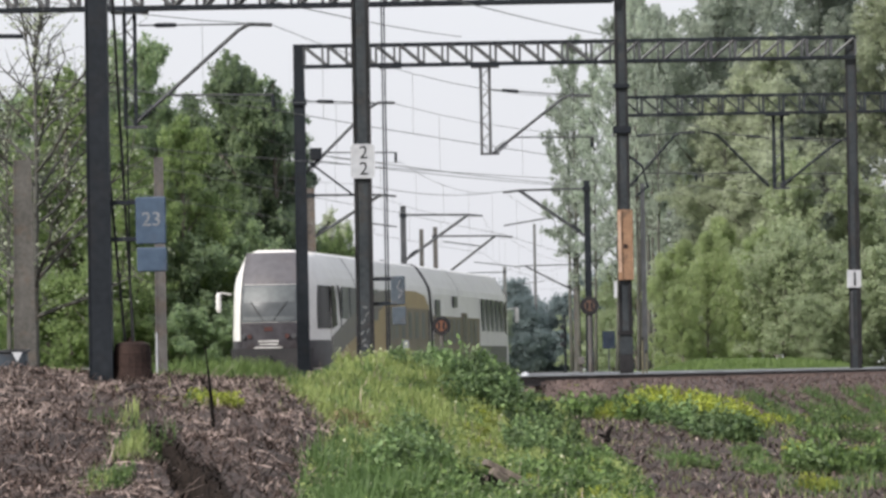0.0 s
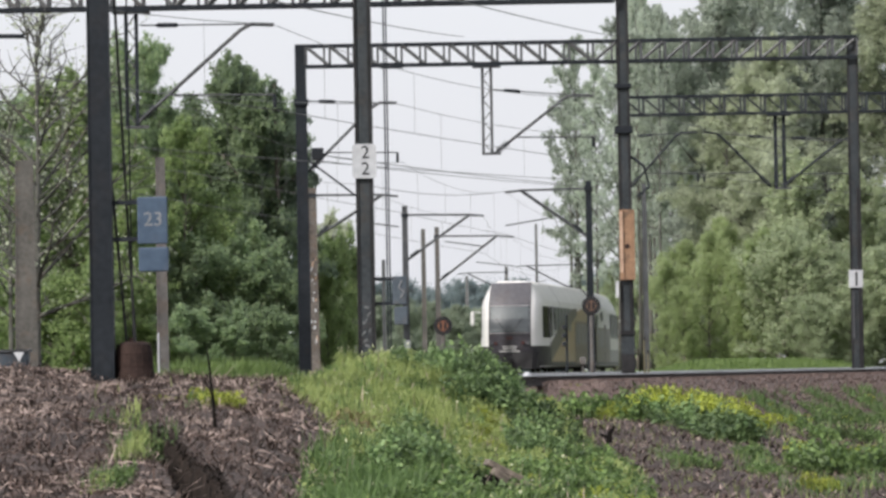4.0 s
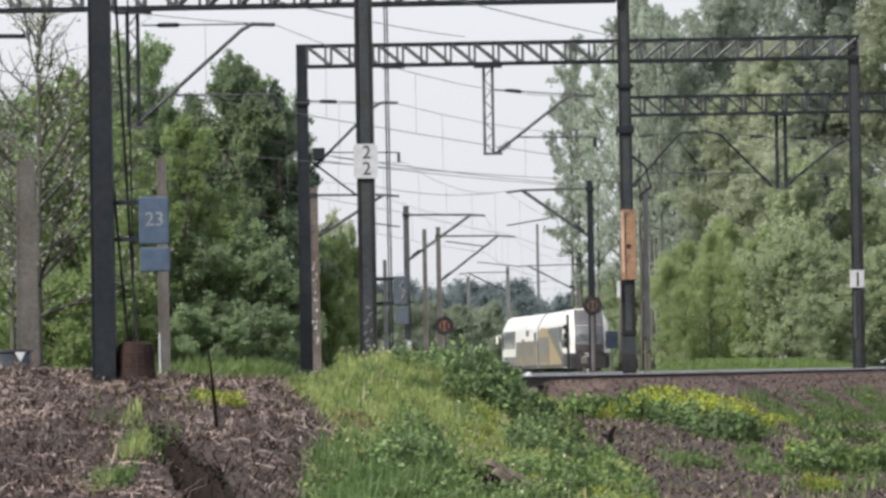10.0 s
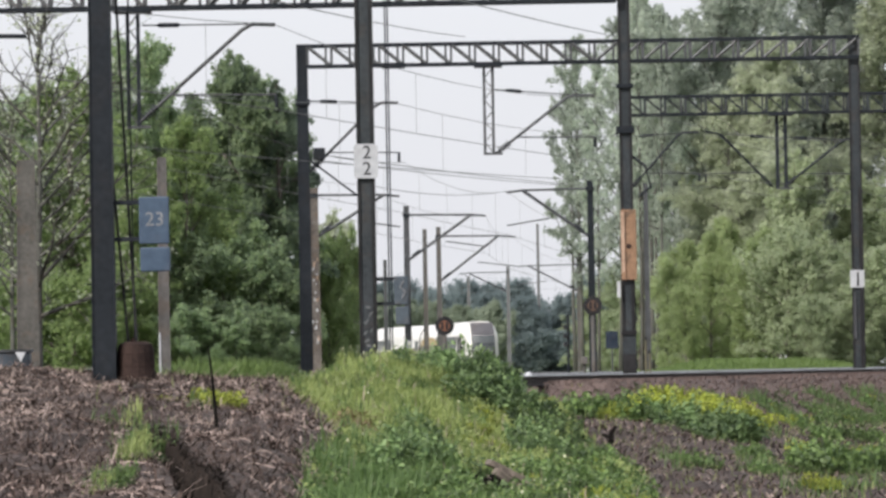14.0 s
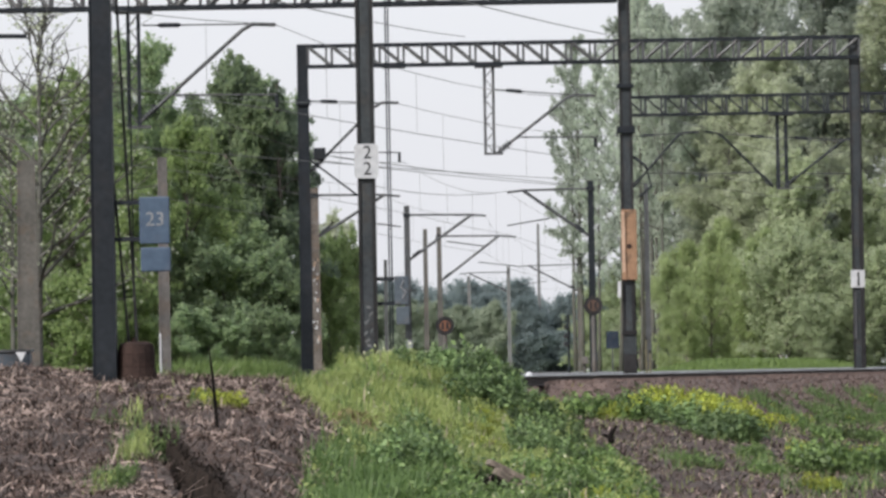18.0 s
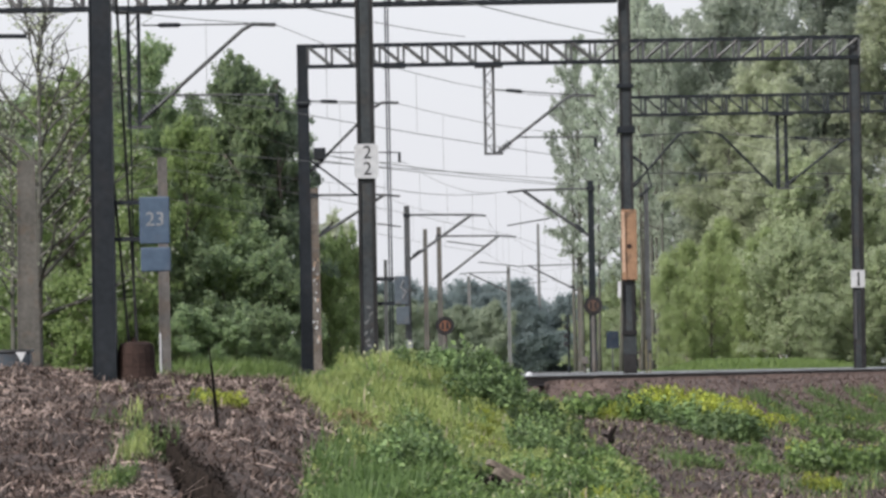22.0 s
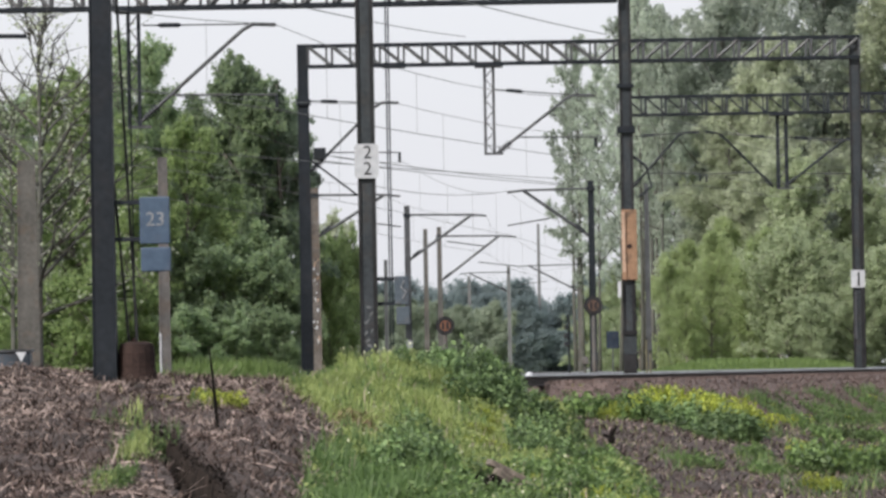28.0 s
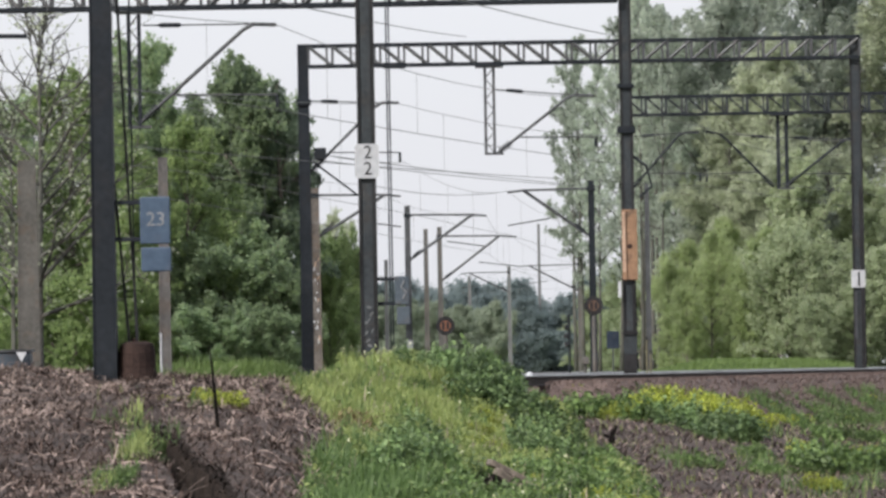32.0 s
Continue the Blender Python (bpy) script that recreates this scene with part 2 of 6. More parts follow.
def thing(name, place, label, category, group="", kind=""):
    ob = new(name)
    ob.empty_display_size = 0.2
    ob.matrix_basis = place if isinstance(place, Matrix) else pose(*place)
    return tagged(ob, label, category, group, kind)


def cards(name, mat, centres, size, normals=None, aspect=0.6, rng=None, fold=0.25):
    """A mesh of many small folded leaves at the centres."""
    c = np.asarray(centres, float)
    n = len(c)
    rng = rng or np.random.default_rng(1)
    size = np.broadcast_to(np.asarray(size, float), (n,)) * rng.uniform(0.65, 1.35, n)
    d = rng.normal(size=(n, 3)) if normals is None else normals
    d /= np.linalg.norm(d, axis=1)[:, None] + 1e-9
    r = rng.normal(size=(n, 3))
    a = np.cross(d, r)
    a /= np.linalg.norm(a, axis=1)[:, None] + 1e-9
    b = np.cross(d, a)
    s = size[:, None]
    tip, root = c + a * s, c - a * s
    left, right = c + b * s * aspect + d * s * fold, c - b * s * aspect + d * s * fold
    v = np.stack([root, left, tip, right], 1).reshape(-1, 3)
    k = np.arange(n) * 4
    f = np.concatenate([np.stack([k, k + 1, k + 2], 1), np.stack([k, k + 2, k + 3], 1)])
    return fast_mesh(name, mat, v, f)


def slivers(name, mat, centres, size, normals, aspect=0.75, rng=None):
    """A mesh of many small three-cornered leaves at the centres."""
    c = np.asarray(centres, float)
    n = len(c)
    s = (size * rng.uniform(0.6, 1.4, n))[:, None]
    d = normals / (np.linalg.norm(normals, axis=1)[:, None] + 1e-9)
    a = np.cross(d, rng.normal(size=(n, 3)))
    a /= np.linalg.norm(a, axis=1)[:, None] + 1e-9
    b = np.cross(d, a)
    v = np.stack([c + a * s, c - a * s * 0.7 + b * s * aspect, c - a * s * 0.9 - b * s * aspect], 1).reshape(-1, 3)
    return fast_mesh(name, mat, v, np.arange(3 * n).reshape(-1, 3))


def fast_mesh(name, mat, v, f):
    me = bpy.data.meshes.new(name)
    v, f = np.asarray(v, np.float32), np.asarray(f, np.int32)
    me.vertices.add(len(v))
    me.vertices.foreach_set("co", v.ravel())
    k = f.shape[1]
    me.loops.add(f.size)
    me.loops.foreach_set("vertex_index", f.ravel())
    me.polygons.add(len(f))
    me.polygons.foreach_set("loop_start", np.arange(len(f), dtype=np.int32) * k)
    me.materials.append(mat)
    me.update(calc_edges=True)
    me.validate()
    return me


def blades(name, mat, roots, length, width, lean=0.35, rng=None, side=None):
    """A mesh of bent grass blades or stalks, each of two pieces, tapering."""
    p = np.asarray(roots, float)
    n = len(p)
    rng = rng or np.random.default_rng(2)
    ln = np.broadcast_to(np.asarray(length, float), (n,)) * rng.uniform(0.55, 1.35, n)
    yaw = rng.uniform(0, 2 * np.pi, n)
    tilt = np.abs(rng.normal(0, lean, n)) if side is None else rng.normal(side, 0.16, n)
    out = np.stack([np.cos(yaw), np.sin(yaw), 0 * yaw], 1)
    up = np.array([0, 0, 1.0])
    flat = np.stack([-np.sin(yaw + rng.normal(0, 1, n)), np.cos(yaw), 0 * yaw], 1)
    flat /= np.linalg.norm(flat, axis=1)[:, None]
    d1 = up * np.cos(tilt)[:, None] + out * np.sin(tilt)[:, None]
    t2 = tilt * 1.9 if side is None else tilt + rng.normal(0, 0.25, n)
    d2 = up * np.cos(t2)[:, None] + out * np.sin(t2)[:, None]
    q = p + d1 * (ln * 0.55)[:, None]
    t = q + d2 * (ln * 0.45)[:, None]
    w = (np.broadcast_to(np.asarray(width, float), (n,)) * rng.uniform(0.7, 1.3, n))[:, None] / 2
    e = 0.25 if side is None else 0.8
    v = np.stack([p - flat * w, p + flat * w, q + flat * w * 0.85, q - flat * w * 0.85, t + flat * w * e, t - flat * w * e], 1).reshape(-1, 3)
    k = np.arange(n) * 6
    f = np.concatenate([np.stack([k, k + 1, k + 2, k + 3], 1), np.stack([k + 3, k + 2, k + 4, k + 5], 1)])
    return fast_mesh(name, mat, v, f)


# ---- plan of the line: x of each track's middle by the distance y ----
class Line:
    """A smooth line through the given distances and offsets."""

    def __init__(self, ys, xs):
        ys, xs = np.array(ys, float), np.array(xs, float)
        n, h = len(ys), np.diff(ys)
        a, r = np.eye(n), np.zeros(n)
        for i in range(1, n - 1):
            a[i, i - 1:i + 2] = h[i - 1], 2 * (h[i - 1] + h[i]), h[i]
            r[i] = 6 * ((xs[i + 1] - xs[i]) / h[i] - (xs[i] - xs[i - 1]) / h[i - 1])
        self.y, self.x, self.m, self.h = ys, xs, np.linalg.solve(a, r), h

    def __call__(self, y):
        y = np.asarray(y, float)
        i = np.clip(np.searchsorted(self.y, y) - 1, 0, len(self.h) - 1)
        h, a, b = self.h[i], y - self.y[i], self.y[i + 1] - y
        m0, m1 = self.m[i], self.m[i + 1]
        return (m0 * b ** 3 + m1 * a ** 3) / (6 * h) + (self.x[i] / h - m0 * h / 6) * b + (self.x[i + 1] / h - m1 * h / 6) * a


MAIN = Line([-60, 0, 40, 60, 78, 98, 129, 165, 196, 223, 250, 296, 337, 379, 422, 480, 560, 700, 900],
            [-75, -45, -31, -25.2, -20.5, -16.0, -10.4, -5.60, -1.28, 2.20, 5.50, 9.05, 9.58, 6.82, 1.75, -8.95, -33, -78, -145])
LOOP = Line([-60, 0, 40, 60, 78, 98, 129, 165, 200, 240, 290, 320], [-70.8, -40.8, -26.8, -21, -16.2, -11.6, -6.0, -1.2, 3.1, 7.2, 9.6, 9.7])
YARD_A = Line([-60, 0, 40, 60, 78, 98, 129, 155, 190, 230, 300, 420], [-66.3, -36.3, -22.3, -16.5, -11.7, -7.1, -1.2, 3.6, 11.5, 22, 42, 78])
YARD_B = Line([-60, 0, 40, 60, 78, 98, 129, 155, 190, 230, 300, 420], [-62, -32, -18, -12.2, -7.4, -2.8, 3.1, 8.0, 16.5, 27.6, 48, 85])
YARD_C = Line([-60, 0, 40, 60, 78, 98, 129, 155, 190, 230, 300, 420], [-57.8, -27.8, -13.8, -8.0, -3.2, 1.4, 7.2, 12.4, 21.3, 33, 54, 92])
YARD_D = Line([60, 78, 98, 129, 155, 190, 230, 300, 420], [-3.6, 1.25, 6.0, 12.8, 18.2, 27.2, 39, 60, 98])
TRACKS = [(MAIN, -40, 880), (LOOP, -40, 318), (YARD_A, -40, 400), (YARD_B, -40, 400), (YARD_C, -40, 400), (YARD_D, 73, 400)]


def step(x):
    x = np.clip(x, 0, 1)
    return x * x * (3 - 2 * x)


def ripple(x, y):
    return (np.sin(x * 1.7 + 0.6 * y) * np.sin(y * 0.9 - 0.4 * x) + 0.5 * np.sin(x * 4.1 - 1.3 * y + 1) * np.sin(y * 2.7 + x) + 0.3 * np.sin(7.3 * x + 2 * y) * np.sin(5.1 * y - 3 * x))


GULLY = 0.70


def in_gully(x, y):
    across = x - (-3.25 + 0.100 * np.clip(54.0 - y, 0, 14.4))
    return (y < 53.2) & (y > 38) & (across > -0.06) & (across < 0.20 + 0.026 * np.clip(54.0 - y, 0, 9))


def ground_z(x, y):
    """Height of the ground: the level yard, the bank towards the camera and its mounds."""
    x, y = np.asarray(x, float), np.asarray(y, float)
    s = x - (YARD_C(np.clip(y, -60, 420)) + 2.5)
    bank = np.where(y < 200, np.clip(s, 0, 40), 0.0)
    z = -0.42 - 0.30 * step(bank / 2.5) - 0.055 * np.clip(bank - 1.5, 0, None)
    z = np.maximum(z, -1.6)

    def mound(cx, cy, rx, ry, h):
        return h * np.exp(-((x - cx) / rx) ** 2 - ((y - cy) / ry) ** 2)
    z = z + mound(-4.6, 58, 3.0, 9, 0.67) + mound(-1.9, 60, 1.3, 8, 0.34) + mound(-0.7, 68, 1.15, 6.5, 0.80) + mound(0.7, 66, 1.2, 6, 0.42)
    z = z + mound(-3.4, 45, 1.6, 6, 0.12) + mound(-2.7, 63, 1.3, 5, 0.12) + mound(3.0, 74, 1.8, 8, 0.25)
    # a washed-out gully in the near bank, steep on its left side
    along = np.clip((54.0 - y) / 9.0, 0, 1.6)
    across = x - (-3.25 + 0.90 * along)
    wide = 0.10 + 0.21 * np.clip(along, 0, 1)
    z = z - GULLY * step(along * 2.0) * step((y - 36.5) / 2.5) * step((across + 0.05) / 0.05) * step((wide - across) / 0.12)
    z = z + mound(-1.85, 49, 0.45, 4.5, 0.12)
    near = np.exp(-((y - 55) / 40) ** 2) * np.exp(-(x / 12) ** 2)
    z = z + 0.06 * ripple(x, y) * near
    # the low bank of the nearest track
    off = np.abs(x - YARD_D(np.clip(y, 60, 420)))
    bed = -0.25 - 0.52 * np.clip(off - 1.75, 0, None)
    k = step((y - 75.0) / 2.5)
    z = np.maximum(z, bed * k - 2.0 * (1 - k))
    rise = step((y - 208) / 12) * step((x - LOOP(np.clip(y, -60, 318)) - 3) / 3) * step((YARD_A(np.clip(y, -60, 400)) - 3 - x) / 3)
    left = step((y - 106) / 5) * step((131 - y) / 5) * step((x + 7.2) / 1.0) * step((-3.0 - x) / 0.5) * step((YARD_A(np.clip(y, -60, 400)) - 2 - x) / 0.6)
    return z + 0.50 * rise + 0.42 * left


def inside(poly, x, y):
    """Which points lie inside a polygon of the plan."""
    x, y = np.asarray(x, float), np.asarray(y, float)
    hit = np.zeros(x.shape, bool)
    for (x0, y0), (x1, y1) in zip(poly, poly[1:] + poly[:1]):
        if y0 != y1:
            hit ^= ((y0 > y) != (y1 > y)) & (x < (x1 - x0) * (y - y0) / (y1 - y0) + x0)
    return hit


# plan of the green mound and of the patches on the bank
GREEN = [(-1.9, 61.5), (-1.9, 72), (-1.1, 77), (0.4, 77), (1.25, 76), (1.55, 68), (1.75, 62), (1.92, 55), (2.05, 50), (1.9, 36), (-1.05, 36), (-1.22, 45.4), (-1.25, 50), (-1.05, 55.2), (-1.42, 57.6)]


# ---- ground and tracks ----
def build_ground():
    xs = np.unique(np.concatenate([np.arange(-16, 20.01, 0.4), np.arange(-6.4, 8.4, 0.11), np.arange(-3.1, -1.2, 0.045), np.arange(-60, 70, 4.0), np.array([-3000, -1500, -700, -350, -180, -100, 110, 200, 400, 800, 1600, 3000])]))
    ys = np.unique(np.concatenate([np.arange(26, 112, 0.8), np.arange(38, 80, 0.3), np.arange(-60, 420, 5.0), np.array([-1500, -700, -300, -120, 500, 600, 750, 950, 1300, 1900, 2900, 4500])]))
    gx, gy = np.meshgrid(xs, ys)
    v = np.stack([gx, gy, ground_z(gx, gy)], -1).reshape(-1, 3)
    nx, ny = len(xs), len(ys)
    i = (np.arange(ny - 1)[:, None] * nx + np.arange(nx - 1)[None]).ravel()
    f = np.stack([i, i + 1, i + nx + 1, i + nx], 1)
    me = fast_mesh("ground", SOIL, v, f)
    me.materials.append(TURF)
    me.materials.append(GULLY_SHADE)
    c = v[f].mean(1)
    kind = is_grassy(c[:, 0], c[:, 1]).astype(np.int32)
    # faces inside the gully get the painted shade
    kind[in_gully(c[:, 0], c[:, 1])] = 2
    me.polygons.foreach_set("material_index", kind)
    me.polygons.foreach_set("use_smooth", np.ones(len(f), bool))
    me.update()
    tagged(new("ground", me), "brown littered earth with rough turf beside the railway", "ground", kind="structure")


def is_grassy(x, y):
    hill = inside(GREEN, x, y)
    away = (y > 108) & ((x < MAIN(np.clip(y, -60, 880)) - 3) | (y > 170))
    return hill | away | (y < 30) | (np.abs(x) > 25)


def strip(line, y0, y1, profile, step_y=3.0):
    """A mesh swept along a track: profile points (across, z)."""
    ys = np.arange(y0, y1 + 0.1, step_y)
    x = line(ys)
    dx = np.gradient(x, ys)
    nrm = np.stack([np.ones_like(dx), -dx], 1) / np.sqrt(1 + dx ** 2)[:, None]
    s = Soup()
    k = len(profile)
    vs, fs = [], []
    for i in range(len(ys)):
        for a, z in profile:
            vs.append((x[i] + a * nrm[i, 0], ys[i] + a * nrm[i, 1], z))
    for i in range(len(ys) - 1):
        for j in range(k):
            q = (j + 1) % k
            fs.append((i * k + j, i * k + q, (i + 1) * k + q, (i + 1) * k + j))
    fs += [tuple(range(k))[::-1], tuple((len(ys) - 1) * k + j for j in range(k))]
    return s.add(vs, fs)


def rail_profile(a):
    return [(a - 0.07, -0.155), (a + 0.07, -0.155), (a + 0.07, -0.14), (a + 0.012, -0.12), (a + 0.012, -0.045), (a + 0.036, -0.035), (a + 0.036, -0.006),
            (a - 0.036, -0.006), (a - 0.036, -0.035), (a - 0.012, -0.045), (a - 0.012, -0.12), (a - 0.07, -0.14)]


def build_track(line, y0, y1):
    track = thing("railway_track", (0, 0, 0), "worn railway track with rusty-sided rails on brown ballast", "railway track", "tracks of the line", "structure")
    foot, wide = (-1.05, 3.4) if line is YARD_D else (-0.62, 2.6)
    crest = -0.072 if line is YARD_D else -0.19
    bed = strip(line, y0, y1, [(-2.6, foot), (wide, foot), (1.75, crest - 0.03), (0.95, crest), (0.80, -0.16), (-0.80, -0.16), (-0.95, -0.19), (-1.75, -0.19)], 1.0 if line is YARD_D else 4.0)
    if line is YARD_D:
        bed.v = [(x, y, z - 1.1 * float(step((75.6 - y) / 2.0))) for x, y, z in bed.v]
    part("ballast_bed", bed, BALLAST, track)
    for a in (-0.755, 0.755):
        rail = part("rail", strip(line, y0, y1, rail_profile(a)), RAILSIDE, track)
        part("rail_head", strip(line, y0, y1, [(a - 0.034, -0.007), (a + 0.034, -0.007), (a + 0.030, 0.0), (a - 0.030, 0.0)]), RAILTOP, rail, "shiny worn running surface")
    sleepers = Soup()
    y = 80 if line is YARD_D else max(y0, 60)
    while y < min(y1, 250):
        x = float(line(y))
        dx = float(line(y + 0.5) - line(y - 0.5))
        m = Matrix.Translation((x, y, 0)) @ pose(0, 0, 0, 0, 0, -math.degrees(math.atan(dx)))
        sleepers.box((-1.25, -0.12, -0.30), (1.25, 0.12, -0.158), m)
        y += 0.75
    tagged(part("sleepers", sleepers, SLEEPER, track), kind="stuff")


def build_stones():
    """Loose stones on the shoulder of the nearest track."""
    rng = np.random.default_rng(5)
    n = 46000
    y = 74.2 + 85.8 * rng.uniform(0, 1, n) ** 1.4
    a = np.where((y < 88) & (rng.uniform(0, 1, n) < 0.35), rng.uniform(-1.5, 0.9, n), rng.uniform(0.9, 3.3, n))
    x = YARD_D(y) + a
    z = np.where(a < 1.80, np.where(a < 0.9, -0.165, -0.092), np.maximum(-0.085 - (a * 0.972 - 1.75) * 0.575, ground_z(x, y)))
    z = z - 1.1 * step((75.6 - y) / 2.0)
    return tagged(new("ballast_stones", cards("ballast_stones", STONE, np.stack([x, y, z + 0.008], 1), 0.021, aspect=0.9, rng=rng, fold=0.4)),
                  "loose brown ballast stones on the track shoulder", "ballast", kind="stuff")


build_ground()
for line, y0, y1 in TRACKS:
    build_track(line, y0, y1)
build_stones()


# ---- overhead line ----
def add_mast(owner, x, y, top, w=0.26, taper=0.86, mat=STEEL, foot=True, z0=-0.45):
    """A boxed mast of two channels with battens, on a concrete foot."""
    s = Soup()
    a, b = w / 2, w / 2 * taper
    h = top - z0
    s.add([(-a, -a, 0), (a, -a, 0), (a, a, 0), (-a, a, 0), (-b, -b, h), (b, -b, h), (b, b, h), (-b, b, h)],
          [(3, 2, 1, 0), (4, 5, 6, 7), (0, 1, 5, 4), (1, 2, 6, 5), (2, 3, 7, 6), (3, 0, 4, 7)])
    mast = part("mast", s, mat, owner, m=pose(x, y, z0), bevel=0.012)
    edge = Soup()
    for sx in (-1, 1):
        edge.add([(sx * a - 0.03, -a - 0.014, 0), (sx * a + 0.03, -a - 0.014, 0), (sx * b + 0.025, -b - 0.014, h), (sx * b - 0.025, -b - 0.014, h),
                  (sx * a - 0.03, -a + 0.01, 0), (sx * a + 0.03, -a + 0.01, 0), (sx * b + 0.025, -b + 0.01, h), (sx * b - 0.025, -b + 0.01, h)],
                 [(0, 1, 2, 3), (7, 6, 5, 4), (1, 5, 6, 2), (4, 0, 3, 7), (3, 2, 6, 7), (4, 5, 1, 0)])
    part("corner_flange", edge, BLACK if mat is SLATE else mat, mast)
    if foot:
        part("foundation", Soup().box((-w, -w, -0.3), (w, w, 0.12)), CONCRETE, mast, bevel=0.03)
    return mast


def bar(p, q, r=0.03, name="brace", owner=None, mat=STEEL, sides=6):
    return part(name, Soup().tube([p, q], r, sides), mat, owner)


def add_truss(owner, x0, x1, y, low, high, bay=0.62, depth=0.5, turn=0.5, lace=PALESTEEL, r=0.036):
    """A lattice beam across the tracks: four chords, posts and diagonals."""
    for dy in (-depth / 2, depth / 2):
        for z in (low, high):
            part("chord", Soup().box((x0, y + dy - 0.035, z - 0.035), (x1, y + dy + 0.035, z + 0.035)), STEEL, owner)
    n = max(1, round((x1 - x0) / bay))
    b, h = (x1 - x0) / n, high - low
    post = Soup().box((-0.028, -0.02, 0.035), (0.028, 0.02, h - 0.035)).mesh("truss_post", GALV if lace is PALESTEEL else lace)
    diag = Soup().tube([(0.03, 0, h - 0.03), (b - 0.03, 0, 0.03)], r, 4).mesh("truss_diagonal", lace)
    back = Soup().tube([(0.03, 0, 0.03), (b - 0.03, 0, h - 0.03)], r, 4).mesh("truss_diagonal", lace)
    flat = Soup().tube([(0, -depth / 2, 0), (b, depth / 2, 0)], 0.018, 4).mesh("truss_lacing", STEEL)
    for i in range(n + 1):
        x = x0 + i * b
        for dy in (-depth / 2, depth / 2):
            part("truss_post", post, GALV, owner, m=pose(x, y + dy, low))
            if dy < 0 and 0 < i < n:
                part("truss_post", post, GALV, owner, m=pose(x - 0.14, y + dy, low))
            if i < n:
                part("truss_diagonal", diag if i < turn * n else back, lace, owner, m=pose(x, y + dy, low))
        if i < n:
            part("truss_lacing", flat, STEEL, owner, m=pose(x, y, low))


def add_dropper_frame(owner, x, y, top, bottom, half=0.11, mat=GALV, w=0.035):
    """A lattice hanger under the beam that carries the arms."""
    part("hanger_plate", Soup().box((x - 0.36, y - 0.3, top - 0.09), (x + 0.36, y + 0.3, top - 0.02)), STEEL, owner)
    for sx in (-half, half):
        part("hanger_leg", Soup().box((x + sx - w, y - 0.035, bottom), (x + sx + w, y + 0.035, top - 0.05)), mat, owner)
    part("hanger_foot", Soup().box((x - half - 0.04, y - 0.03, bottom - 0.05), (x + half + 0.22, y + 0.03, bottom + 0.01)), GALV, owner)
    n = 8
    for i in range(n):
        z0, z1 = bottom + (top - bottom - 0.1) * i / n, bottom + (top - bottom - 0.1) * (i + 1) / n
        sx = half if i % 2 else -half
        part("hanger_lacing", Soup().tube([(x - sx, y, z0), (x + sx, y, z1)], 0.014, 4), PALESTEEL, owner)


def add_arm(owner, root, knee, end, tie=None, mat=GALV):
    """A slanting cantilever arm with its insulator, tie and steady arm."""
    root, knee, end = Vector(root), Vector(knee), Vector(end)
    part("arm_tube", Soup().tube([root, knee - (knee - root) * 0.06, knee + (end - knee) * 0.15, end], 0.038, 8), mat, owner)
    d = (knee - root).normalized()
    ins = Soup()
    for i in range(5):
        p = root + d * (0.12 + 0.07 * i)
        ins.tube([p, p + d * 0.035], 0.085, 8)
    part("insulator", ins, STEEL, owner, "brown ribbed insulator")
    if tie:
        t = Vector(tie)
        part("tie_rod", Soup().tube([t, knee], 0.016, 5), GALV, owner)
        e = (knee - t).normalized()
        part("tie_insulator", Soup().tube([t + e * 0.3, t + e * 0.34, t + e * 0.70, t + e * 0.74], [0.02, 0.045, 0.045, 0.02], 8), STEEL, owner)
    s = root + (knee - root) * 0.28
    tip = Vector((end.x, end.y, s.z - 0.03))
    part("steady_arm", Soup().tube([s, tip], 0.020, 6), GALV, owner)
    part("clamp", Soup().tube([tip, tip + Vector((0, 0, -0.25))], 0.035, 6), STEEL, owner)


